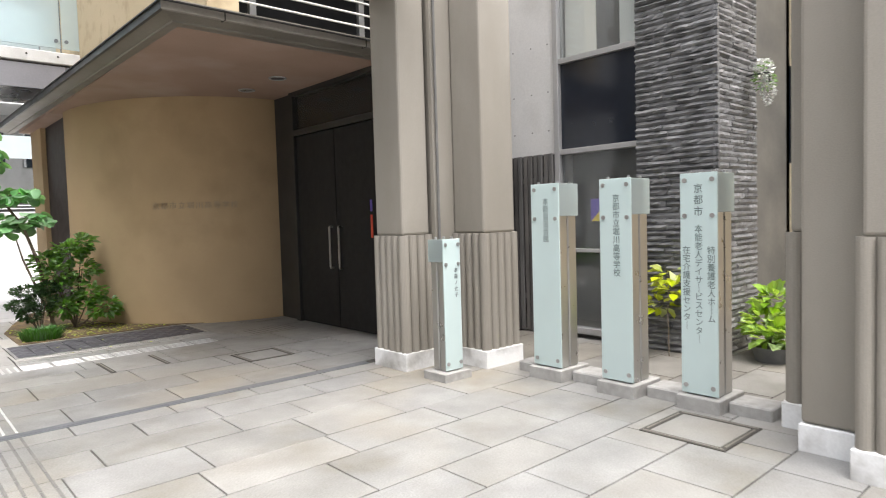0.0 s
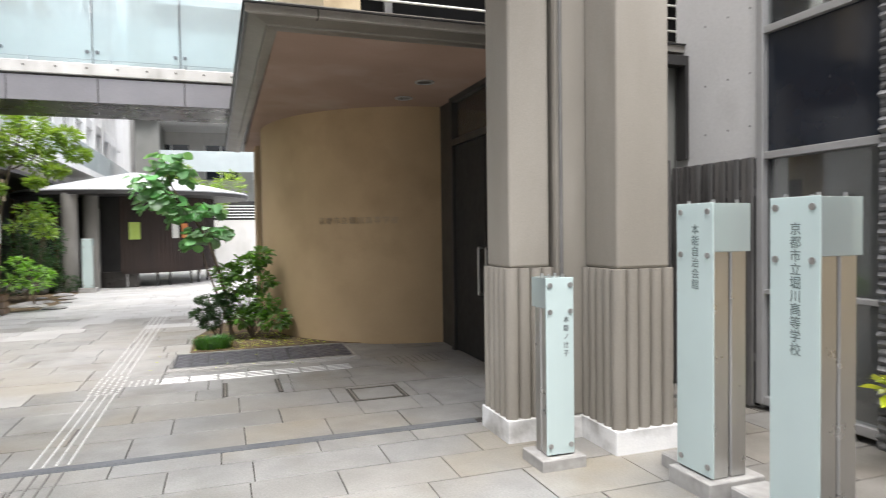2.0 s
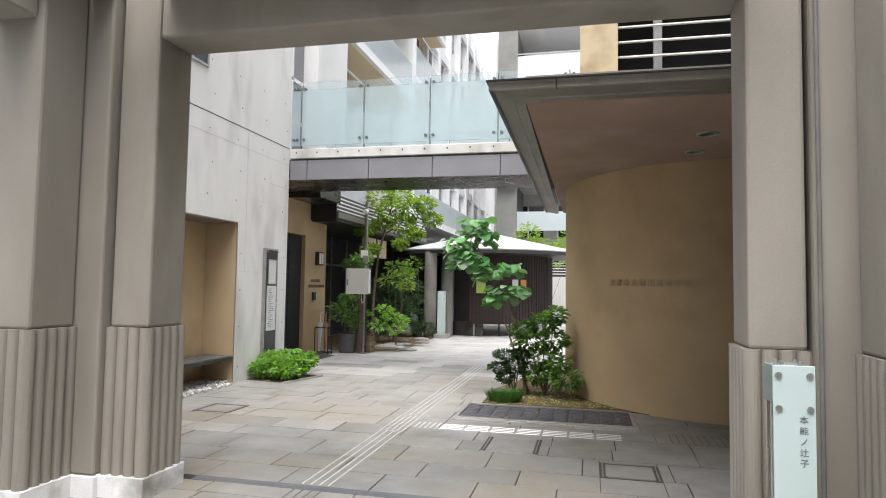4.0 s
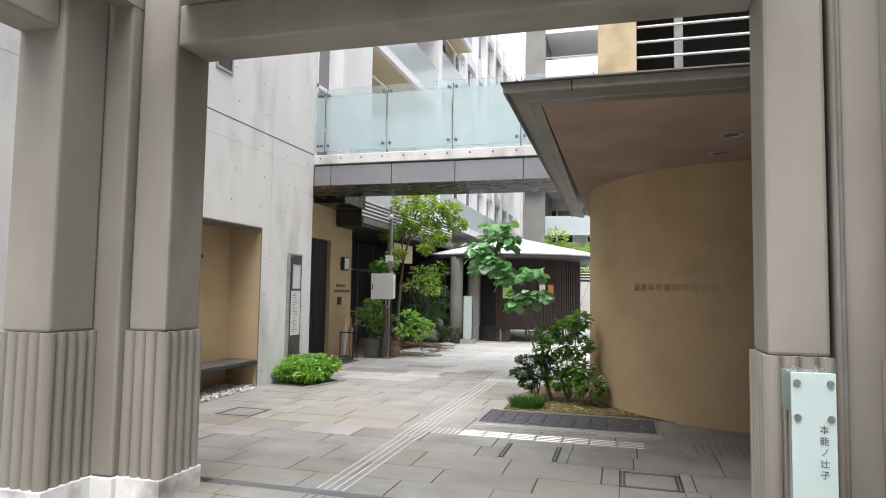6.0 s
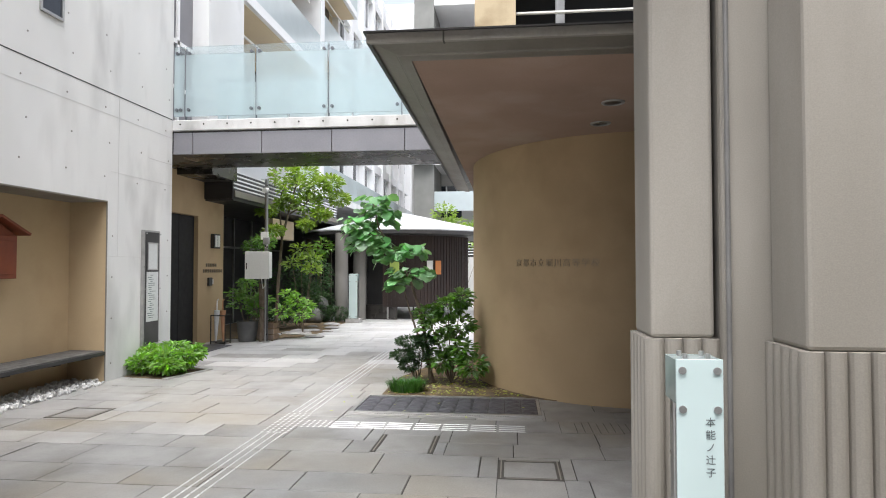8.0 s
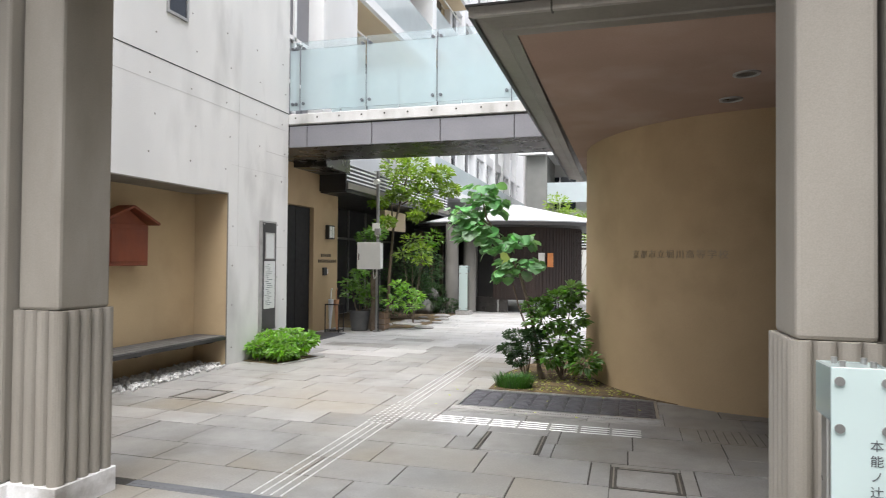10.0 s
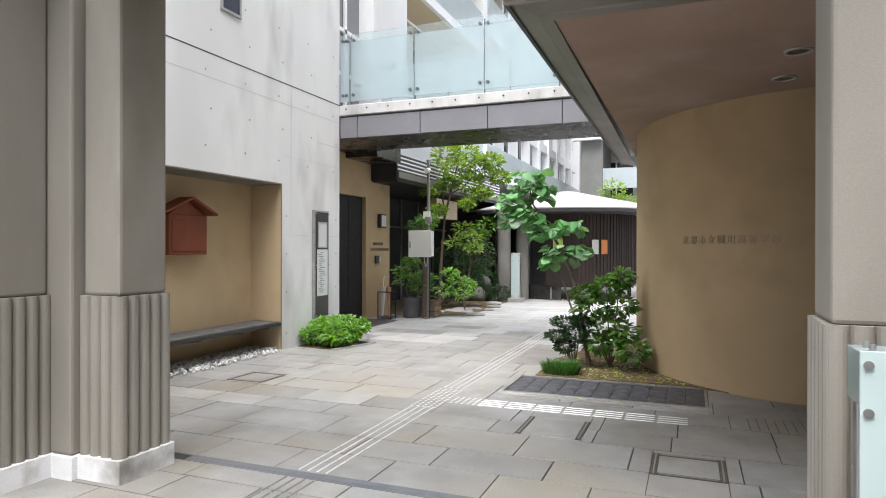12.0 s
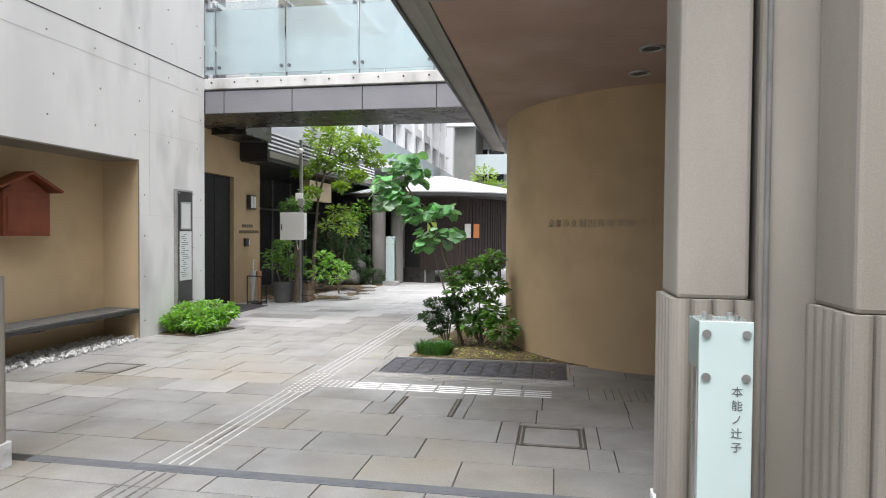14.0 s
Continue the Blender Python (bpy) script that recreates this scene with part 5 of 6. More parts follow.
part("drum_floor", prism([(PC.x + 2.28 * math.cos(a), PC.y + 2.28 * math.sin(a)) for a in arc] + [(PC.x, PC.y)], 0.40, 0.45), M["brown"], pav)
# near-black underside paints the shadow below the eave
part("eave", prism([(PC.x + (PR - 0.3) * math.cos(k * math.tau / 48), PC.y + (PR - 0.3) * math.sin(k * math.tau / 48)) for k in range(48)], 2.66, 2.70), M["dark_metal"], pav, "dark eave sheet carrying the shadow under the roof")
part("gutter", prism([(PC.x + (PR + 0.035) * math.cos(k * math.tau / 48), PC.y + (PR + 0.035) * math.sin(k * math.tau / 48)) for k in range(48)], 2.665, 2.765), M["dark_metal"], pav, "dark gutter rim")
for a in range(-95, 61, 3):
    c, s = math.cos(radians(a)), math.sin(radians(a))
    bt = box(0, 0.03, -0.02, 0.02, 0.46, 2.66)
    bmesh.ops.transform(bt, matrix=Matrix.Translation((PC.x + 2.29 * c, PC.y + 2.29 * s, 0)) @ pose(0, 0, 0, 0, 0, a), verts=bt.verts)
    part("batten", bt, M["brown"], pav)
part("room_wall", prism([(PC.x - 2.0, PC.y + 1.5), (PC.x - 2.0, PC.y - 0.8), (PC.x - 0.8, PC.y - 1.9), (PC.x, PC.y - 2.15), (PC.x, PC.y + 1.5)], 0.46, 2.66), M["dark_metal"], pav, "dark glazed doors")
part("door_frame", boxes([(PC.x - 0.85, PC.x - 0.8, PC.y - 1.97, PC.y - 1.92, 0.02, 2.3), (PC.x - 0.1, PC.x - 0.05, PC.y - 2.22, PC.y - 2.17, 0.02, 2.3)]), M["tack"], pav)
for x, y in ((-5.87, 15.15), (-5.45, 15.75)):
    part("column", cyl((x, y, 0), (x, y, 2.7), 0.2, n=24), M["column"], pav, "round grey concrete column", True)


def on_drum(angle, z0, z1, w, mat, name, label):
    bm = box(0, 0.012, -w / 2, w / 2, z0, z1)
    c, s = math.cos(radians(angle)), math.sin(radians(angle))
    at = Vector((PC.x + 2.33 * c, PC.y + 2.33 * s, 0))
    bmesh.ops.transform(bm, matrix=Matrix.Translation(at) @ pose(0, 0, 0, 0, 0, angle), verts=bm.verts)
    ob = thing(name, (at.x, at.y, (z0 + z1) / 2), label, "poster", "posters")
    part("sheet", bm, mat, ob)
    return ob


on_drum(-58, 1.42, 1.86, 0.21, M["offwhite"], "poster", "pale printed poster on the brown boarding")
on_drum(-50.5, 1.42, 1.86, 0.21, M["orange"], "poster", "orange and white poster on the brown boarding")
on_drum(-86, 1.40, 1.90, 0.3, M["green"], "poster", "lime green poster on the pavilion front")

# ---- the white wing and the end block above ----
wing = bpy.data.objects["wall_wing"]


def wing_block(x, y0, y1, z0, z1, name, mat, d=0.05):
    part(name, box(x - d, x, y0, y1, z0, z1), M[mat], wing)


for k in range(9):
    y = 19.0 + 2.3 * k
    part("fin", box(-8.0, -7.72, y, y + 0.3, 4.3, 16.5), M["white"], wing)
    for z in (4.3, 7.2, 10.1, 13.0):
        part("window_pane", box(-7.999, -7.95, y + 0.55, y + 1.75, z + 0.9, z + 2.3), M["navy"], wing)
        part("floor_band", box(-7.999, -7.8, y + 0.3, y + 2.3, z + 2.35, z + 2.8), M["white"], wing)
part("balcony_slab", box(-8.0, -7.0, 14, 42, 4.0, 4.25), M["conc"], wing)
for k in range(9):
    part("balcony_glass", box(-7.06, -7.03, 14 + 2.6 * k, 16.56 + 2.6 * k, 4.25, 5.2), M["frost"], wing)
part("pier", box(-9.0, -7.0, 8.7, 10.45, 4.2, 14), M["conc"], wing)
part("column", box(-8.5, -7.0, 16.57, 17.0, 4.25, 17), M["white"], wing)
part("window_frame", boxes([(-7.35, -7.3, 6.6, 6.68, 4.2, 8.6), (-7.35, -7.3, 7.25, 7.32, 4.2, 8.6), (-7.35, -7.3, 8.0, 8.08, 4.2, 8.6), (-7.35, -7.3, 6.6, 8.7, 6.1, 6.18), (-7.35, -7.3, 6.6, 8.7, 5.2, 5.26)]), M["white"], wing)
part("window_pane", box(-7.4, -7.36, 6.5, 8.7, 4.2, 8.6), M["mauve"], wing)
for z, y0, y1, xb in ((8.3, 10.46, 16.56, -8.6), (11.3, 10.46, 16.56, -8.6), (12.2, 17.01, 21.7, -8.0), (9.2, 17.01, 21.7, -8.0)):
    part("balcony", box(xb, -7.0, y0, y1, z - 0.25, z), M["white"], wing)
    part("balcony_soffit", box(xb + 0.05, -7.12, y0 + 0.1, y1 - 0.1, z - 0.27, z - 0.252), M["cream"], wing, "cream balcony soffit")
    part("balcony_glass", box(-7.05, -7.02, y0, y1, z + 0.02, z + 1.1), M["frost"], wing)
    part("recess", box(xb - 0.001, xb + 0.03, y0 + 0.3, y1 - 0.3, z - 2.5, z - 0.3), M["upper"], wing, "tan rendered balcony back wall")
    part("balcony_window", box(xb + 0.03, xb + 0.06, y0 + 1.8, y1 - 1.2, z - 2.5, z - 0.6), M["navy"], wing)
    part("rod", cyl((-7.3, y0 + 0.3, z - 0.9), (-7.3, y1 - 0.3, z - 0.9), 0.03, n=8), M["offwhite"], wing, "pale washing rod")
endb = bpy.data.objects["wall_wing_end"]
for z in (7.2, 10.1, 13.0, 15.9):
    part("floor_slab", box(-4.8, 10, 30, 33.7, z, z + 0.25), M["white"], endb)
    part("parapet", box(-4.8, 10, 30.0, 30.15, z + 0.251, z + 1.4), M["white"], endb)
    part("handrail", box(-4.8, 10, 30.0, 30.08, z + 1.5, z + 1.56), M["alu"], endb)
part("end_slab", box(-6.3, -4.81, 29.6, 29.99, 7.2, 7.6), M["white"], endb)
part("glass_rail", box(-4.8, 10, 30.1, 30.14, 4.7, 5.75), M["frost"], endb)
part("side_wall", box(-5.9, -4.81, 30, 33.7, 0, 17), M["smoke"], endb, "grey rendered stair wall")
part("back_wall", box(-6.6, 10, 33.9, 34.2, 0, 17), M["conc_grey"], endb)
for k in range(6):
    for z in (4.6, 7.6, 10.5, 13.4):
        part("window_pane", box(-5.4 + 2.6 * k, -3.6 + 2.6 * k, 33.8, 33.89, z, z + 1.9), M["navy"], endb)
        part("sash", boxes([(-5.4 + 2.6 * k, -5.32 + 2.6 * k, 33.75, 33.8, z, z + 1.9), (-4.55 + 2.6 * k, -4.47 + 2.6 * k, 33.75, 33.8, z, z + 1.9), (-5.4 + 2.6 * k, -3.6 + 2.6 * k, 33.75, 33.8, z + 1.1, z + 1.17)]), M["white"], endb)
yard = structure("wall_yard_end", boxes([(-3.6, 8, 24, 24.3, -0.012, 2.1)]), M["conc_grey"], "low grey yard wall behind the pavilion", "wall")
for k in range(5):
    part("louvre_bar", box(-3.6, 8, 23.95, 23.99, 2.2 + 0.12 * k, 2.24 + 0.12 * k), M["white"], yard)
part("louvre_back", box(-3.6, 8, 24.0, 24.2, 2.1, 2.9), M["dark_metal"], yard)
shrub("shrub", (-2.8, 22, 0), [((-3.0, 22, 3.2), 0.6, 0.5), ((-2.2, 22, 3.0), 0.6, 0.6), ((-3.4, 22, 3.8), 0.5, 0.5), ((-1.6, 22, 3.4), 0.6, 0.6)], 1400, 0.14, M["leaf_maple"], "light yellowish green tree behind the pavilion", seed=41)

# ---- metal lettering on the curved wall ----
word = thing("wall_lettering", (-0.2, 4.1, 1.65), "row of small metal characters on the curved ochre wall", "lettering")
for k, ch in enumerate("京都市立堀川高等学校"):
    a = 43.5 - 2.95 * k
    x, y = 0.95 - 2.252 * math.sin(radians(a)), 6.35 - 2.682 * math.cos(radians(a))
    nx, ny = -math.sin(radians(a)) / 2.25, -math.cos(radians(a)) / 2.68
    lettering("letter", ch, 0.105, M["letter_metal"], word, (x, y, 1.66), pose(0, 0, 0, 90, 0, -math.degrees(math.atan2(-nx, -ny))), 0.005)

# ---- glass name pillars by the gate ----


def name_pillar(x0, x1, y0, y1, z0, top, front, plate, label, group, block):
    """Steel post with a full glass plate on the front side and a short one on the other; front: '-x' or '-y'."""
    ob = thing("name_pillar", ((x0 + x1) / 2, (y0 + y1) / 2, 0), label, "sign pillar", group)
    part("base_block", box(*block, -0.01, z0, 0.006), M["kerbstone"], ob, "rough granite base block")
    s = 0.014
    part("post", boxes([(x0 + s, (x0 + x1) / 2 - 0.004, y0 + s, y1 - s, z0, top - plate), ((x0 + x1) / 2 + 0.004, x1 - s, y0 + s, y1 - s, z0, top - plate)] if front == "-x" else
               [(x0 + s, x1 - s, y0 + s, (y0 + y1) / 2 - 0.004, z0, top - plate), (x0 + s, x1 - s, (y0 + y1) / 2 + 0.004, y1 - s, z0, top - plate)], 0.009), M["steel"], ob, "brushed steel post")
    if front == "-x":
        full = (x0, x0 + 0.012, y0, y1, z0 + 0.012, top)
        short = (x0 + 0.013, x1, y0, y0 + 0.012, top - plate - 0.01, top - 0.004)
        side = lambda u, z: ((x0 - 0.008, y0 + u * (y1 - y0), z), (x0 + 0.02, y0 + u * (y1 - y0), z))
    else:
        full = (x0, x1, y0, y0 + 0.012, z0 + 0.012, top)
        short = (x0, x0 + 0.012, y0 + 0.013, y1, top - plate - 0.01, top - 0.004)
        side = lambda u, z: ((x0 + u * (x1 - x0), y0 - 0.008, z), (x0 + u * (x1 - x0), y0 + 0.02, z))
    g1 = part("glass_plate", box(*full, 0.002), M["mint"], ob, "frosted mint glass plate")
    part("side_plate", box(*short, 0.002), M["mint_clear"], ob, "short frosted glass plate")
    part("back_plate", boxes([(x1 - 0.012, x1, y0 + 0.013, y1 - 0.013, top - plate, top - 0.004), (x0 + 0.013, x1 - 0.013, y1 - 0.012, y1, top - plate, top - 0.004)]), M["mint_clear"], ob)
    part("cap", box(x0 + 0.013, x1 - 0.013, y0 + 0.013, y1 - 0.013, top - 0.02, top - 0.006), M["mint_clear"], ob, "glass cap")
    for z in (top - 0.05, top - plate - 0.03, z0 + 0.07):
        for u in (0.13, 0.87):
            p, q = side(u, z)
            part("clamp", cyl(p, q, 0.017, n=12), M["tack"], g1, "round steel clamp")
    for x in (x0 + 0.05, x1 - 0.05):
        for y in (y0 + 0.05, y1 - 0.05):
            part("pin", cyl((x, y, top - 0.01), (x, y, top + 0.018), 0.011, n=10), M["tack"], ob)
    return ob


s1 = name_pillar(0.015, 0.215, -1.01, -0.81, 0.075, 1.235, "-y", 0.19, "short steel and mint glass name pillar before the gate", "name pillars", (-0.045, 0.275, -1.06, -0.77))
lettering("lettering", "本\n能\nノ\n辻\n子", 0.044, M["ink"], s1, (0.158, -1.0112, 0.945), FACE_STREET, 0.0006, "black vertical characters", 1.24)
YS = (-1.60, -2.31, -2.95)
XS = (0.668, 0.64, 0.69)
names = ["本\n能\n自\n治\n会\n館", "京\n都\n市\n立\n堀\n川\n高\n等\n学\n校"]
for k in range(3):
    w = (0.15, 0.14, 0.135)[k]
    ob = name_pillar(XS[k], XS[k] + 0.27, YS[k] - w, YS[k] + w, 0.10, 1.685, "-x", 0.27, "tall mint glass and steel name pillar on a granite block", "name pillars", (XS[k] - 0.05, XS[k] + 0.35, YS[k] - w - 0.03, YS[k] + w + 0.02))
    xx = XS[k] - 0.0012
    if k < 2:
        lettering("lettering", names[k], 0.064, M["greyink"], ob, (xx, YS[k] - 0.01, 1.51), FACE_LEFT, 0.0006, "grey vertical characters", 1.0)
    else:
        lettering("lettering", "京\n都\n市", 0.07, M["greyink"], ob, (xx, YS[k] + 0.0, 1.55), FACE_LEFT, 0.0006, "grey vertical characters", 1.15)
        lettering("lettering", "本\n能\n老\n人\nデ\nイ\nサ\nー\nビ\nス\nセ\nン\nタ\nー".replace("ー", "｜"), 0.06, M["greyink"], ob, (xx, YS[k] + 0.0, 1.27), FACE_LEFT, 0.0006, "grey vertical characters", 1.0)
        lettering("lettering", "特\n別\n養\n護\n老\n人\nホ\nー\nム".replace("ー", "｜"), 0.06, M["greyink"], ob, (xx, YS[k] - 0.09, 1.12), FACE_LEFT, 0.0006, "grey vertical characters", 1.0)
        lettering("lettering", "在\n宅\n介\n護\n支\n援\nセ\nン\nタ\nー".replace("ー", "｜"), 0.06, M["greyink"], ob, (xx, YS[k] + 0.09, 1.12), FACE_LEFT, 0.0006, "grey vertical characters", 1.0)
name_pillar(-5.2, -4.93, -1.75, -1.45, 0.10, 1.72, "-x", 0.27, "tall mint glass and steel name pillar by the far gate pier", "name pillars", (-5.25, -4.88, -1.8, -1.4))
name_pillar(-5.5, -5.24, 14.6, 14.86, 0.12, 1.45, "-y", 0.2, "short mint glass name pillar beside the pavilion", "name pillars", (-5.58, -5.16, 14.52, 14.94))
for y0, y1 in ((-1.40, -1.20), (-2.13, -1.80), (-2.77, -2.50), (-3.42, -3.13)):
    solid("kerb_block", box(0.74, 1.0, y0, y1, -0.01, 0.085, 0.01), M["kerbstone"], "low rough granite kerb block between the name pillars", "kerb block", group="kerb blocks")

# ---- right-hand yard: fence boards, planters, flowers, poster ----
fence = thing("board_fence", (2.25, 0.1, 0), "charred vertical board fence beside the concrete wall", "fence")
for k in range(13):
    y = -0.43 + 0.078 * k
    part("board", box(2.27 + 0.012 * (k % 2), 2.30 + 0.012 * (k % 2), y, y + 0.057, 0.02, 2.125, 0.004), M["slat"], fence)
for k in range(11):
    x = 1.32 + 0.085 * k
    part("board", box(x, x + 0.061, 0.54 - 0.012 * (k % 2), 0.57 - 0.012 * (k % 2), 0.02, 2.2, 0.004), M["slat"], fence)
for r in ((2.312, 2.345, -0.43, 0.56, 0.4, 0.46), (2.312, 2.345, -0.43, 0.56, 1.8, 1.86), (1.3, 2.26, 0.571, 0.598, 0.4, 0.46), (1.3, 2.26, 0.571, 0.598, 1.8, 1.86)):
    part("rail", box(*r), M["slat"], fence)
part("backing", boxes([(2.346, 2.366, -0.43, 0.56, 0.02, 2.12), (1.3, 2.26, 0.5985, 0.5995, 0.02, 2.19)]), M["black"], fence, "black sheet behind the boards")
cap = thing("eave_frame", (1.8, 0.5, 3.2), "dark metal eave frame above the fence recess", "frame")
part("beam", boxes([(1.3, 2.348, 0.42, 0.55, 3.10, 3.19), (2.31, 2.348, 0.42, 0.55, 2.2, 3.10)]), M["dark_metal"], cap)
for y in (-0.33, -0.08, 0.2):
    for z in (2.4, 2.85, 3.4):
        part("tie_hole", cyl((RX + 0.004, y, z), (RX - 0.0025, y, z), 0.010, n=10), M["worn"], bpy.data.objects["wall_east"])
pst = thing("poster", (2.4, -1.05, 1.45), "purple and yellow poster behind the window pane", "poster")
part("sheet", box(2.40, 2.405, -0.98, -0.86, 1.33, 1.58), M["purple"], pst)
f = part("flash", prism([(-0.98, 1.33), (-0.87, 1.33), (-0.98, 1.44)], 2.394, 2.399), M["yellow"], pst)
f.data.transform(Matrix.Translation(pst.location))
f.data.transform(Matrix(((0, 0, 1, 0), (1, 0, 0, 0), (0, 1, 0, 0), (0, 0, 0, 1))))
f.data.transform(Matrix.Translation(-pst.location))
sg = thing("small_sign", (0.93, 1.0, 1.4), "small purple and orange sign beside the entrance door", "sign")
part("plate", box(0.842, 0.856, 1.17, 1.205, 1.52, 1.66, 0.003), M["purple"], sg)
part("plate", box(0.842, 0.856, 1.17, 1.205, 1.20, 1.48, 0.003), M["cone"], sg)
planter(2.55, -2.75, 0.2, 0.14, M["pot"], "low dark planter bowl beside the slate column")
shrub("hosta", (2.55, -2.75, 0.1), [((2.5, -2.75, 0.24), 0.2, 0.09), ((2.65, -2.65, 0.34), 0.2, 0.1), ((2.75, -2.85, 0.22), 0.22, 0.1), ((2.85, -2.65, 0.5), 0.15, 0.12)], 260, 0.13, M["leaf_maple"], "fresh green hosta with broad leaves in a bowl", seed=51, aspect=0.75)
shrub("vine", (2.1, -1.95, 0), [((2.12, -1.95, 0.8), 0.14, 0.07), ((2.1, -1.85, 0.5), 0.13, 0.06), ((2.1, -2.0, 0.66), 0.1, 0.05)], 60, 0.13, M["leaf_yellow"], "yellow-green ivy sprig before the slate column",
      [([(2.1, -1.95, 0), (2.12, -1.93, 0.45), (2.12, -1.95, 0.85)], 0.006, 0.003)], "vine", 0.8, 0.3, 52)
hb = thing("hanging_flowers", (3.0, -2.55, 2.62), "white flowers trailing from a small bracket on the column", "flowers")
part("bracket", tube([(3.0, -2.33, 2.75), (3.0, -2.55, 2.75), (3.0, -2.55, 2.65)], 0.01), M["dark_metal"], hb)
tagged(part("blossom", leaf_cloud([((2.98, -2.5, 2.78), 0.09, 0.10), ((3.02, -2.52, 2.58), 0.06, 0.14)], 420, 0.03, random.Random(53), 0.5, 0.9), M["petal"], hb), kind="stuff")
part("leaves", leaf_cloud([((3.0, -2.5, 2.70), 0.10, 0.16)], 110, 0.04, random.Random(54)), M["leaf_shrub"], hb)

# ---- floor fittings: covers, grating, channel, tactile studs ----


def cover(x0, x1, y0, y1, full, label, fill="slab"):
    c = thing("access_cover", ((x0 + x1) / 2, (y0 + y1) / 2, 0), label, "access cover", "access covers")
    w = 0.045
    rails = [(x0, x0 + w, y0, y1), (x1 - w, x1, y0, y1)] + ([(x0 + w, x1 - w, y0, y0 + w), (x0 + w, x1 - w, y1 - w, y1)] if full else [])
    for r in rails:
        part("frame_bar", box(*r, -0.01, 0.003), M["slot"], c, "dark recessed frame bar")
        part("rim", box(r[0] + 0.017, r[1] - 0.017, r[2] + 0.017, r[3] - 0.017, 0.001, 0.006), M["fascia"], c)
    part("infill", box(x0 + w + 0.003, x1 - w - 0.003, y0 + (w + 0.003 if full else 0.004), y1 - (w + 0.003 if full else 0.004), -0.012, 0.002, 0.003), M[fill], c, "stone infill")


COVERS = [(-0.815, -0.305, 1.07, 1.56), (-1.96, -1.40, 1.69, 2.27), (-5.79, -5.28, 2.57, 3.08), (0.03, 0.58, -3.42, -2.86)]
cover(*COVERS[0], True, "square stone-filled access cover with dark frame in paving")
cover(*COVERS[1], False, "stone access cover with two dark lifting slots")
cover(*COVERS[2], True, "square access cover set in pale paving")
cover(*COVERS[3], True, "square buff stone access cover near the name pillars")

GR = (-2.53, -0.375, 3.22, 4.14)
gr = thing("floor_grating", (-1.45, 3.68, 0), "long dark cast floor grating before the planting bed", "grating")
part("frame", boxes([(GR[0], GR[1], GR[2], GR[2] + 0.03, -0.012, 0.006), (GR[0], GR[1], GR[3] - 0.03, GR[3], -0.012, 0.006), (GR[0], GR[0] + 0.03, GR[2] + 0.03, GR[3] - 0.03, -0.012, 0.006), (GR[1] - 0.03, GR[1], GR[2] + 0.03, GR[3] - 0.03, -0.012, 0.006)]), M["tack"], gr, "grey steel frame")
part("edge_strip", boxes([(GR[0] - 0.03, GR[1] + 0.03, GR[2] - 0.15, GR[2] - 0.006, -0.012, 0.0045)], 0.002), M["kerbstone"], gr, "pale stone strip along the grating")
for k in range(58):
    part("slot", box(GR[0] + 0.3 + 0.026 * k, GR[0] + 0.312 + 0.026 * k, GR[2] - 0.1, GR[2] - 0.07, 0.003, 0.0058), M["slot"], gr)
npan = 11
pw = (GR[1] - GR[0] - 0.06) / npan
for k in range(npan):
    bm = bmesh.new()
    a = GR[0] + 0.03 + pw * k
    box(a + 0.003, a + pw - 0.003, GR[2] + 0.032, GR[3] - 0.032, -0.012, -0.004, bm=bm)
    for j in range(8):
        y0 = GR[2] + 0.04 + 0.105 * j
        own = bmesh.new()
        v = [own.verts.new(p) for p in ((a + 0.008, y0, -0.003), (a + pw - 0.008, y0, -0.003), (a + pw - 0.008, y0 + 0.095, -0.003), (a + 0.008, y0 + 0.095, -0.003), (a + pw * (0.25 if j % 2 else 0.75), y0 + 0.05, 0.012))]
        for q in ((0, 1, 4), (1, 2, 4), (2, 3, 4), (3, 0, 4)):
            own.faces.new([v[i] for i in q])
        joined(bm, own)
    part("grating_panel", bm, M["iron"], gr)

structure("drain_channel", boxes([(-4.10, -0.02, 0.095, 0.205, -0.012, 0.002), (-4.10, -0.02, 0.13, 0.17, 0.002, 0.004)]), M["channel"], "steel drain channel across the gate threshold", "drain")
tact = structure("tactile_paving", boxes([(-3.19, -2.93, -1.6, 0.09, -0.012, -0.0095)]), M["joint"], "rows of steel guiding bars and dots set in the paving", "tactile paving")


def bar_mesh(lx, ly, name):
    bm = bmesh.new()
    a = [bm.verts.new(p) for p in ((-lx / 2, -ly / 2, 0), (lx / 2, -ly / 2, 0), (lx / 2, ly / 2, 0), (-lx / 2, ly / 2, 0))]
    k = 0.005
    b = [bm.verts.new(p) for p in ((-lx / 2 + k, -ly / 2 + k, 0.005), (lx / 2 - k, -ly / 2 + k, 0.005), (lx / 2 - k, ly / 2 - k, 0.005), (-lx / 2 + k, ly / 2 - k, 0.005))]
    for i in range(4):
        bm.faces.new((a[i], a[(i + 1) % 4], b[(i + 1) % 4], b[i]))
    bm.faces.new(b)
    return finish(name, bm, M["bright"])


long_bar, cross_bar = bar_mesh(0.018, 0.275, "tactile_bar"), bar_mesh(0.265, 0.018, "tactile_bar")
long_dull = long_bar.copy()
long_dull.materials.clear()
long_dull.materials.append(M["worn"])
dotbm = bmesh.new()
bmesh.ops.create_cone(dotbm, segments=8, radius1=0.016, radius2=0.011, depth=0.006, cap_ends=True)
dot = finish("tactile_dot", dotbm, M["bright"])


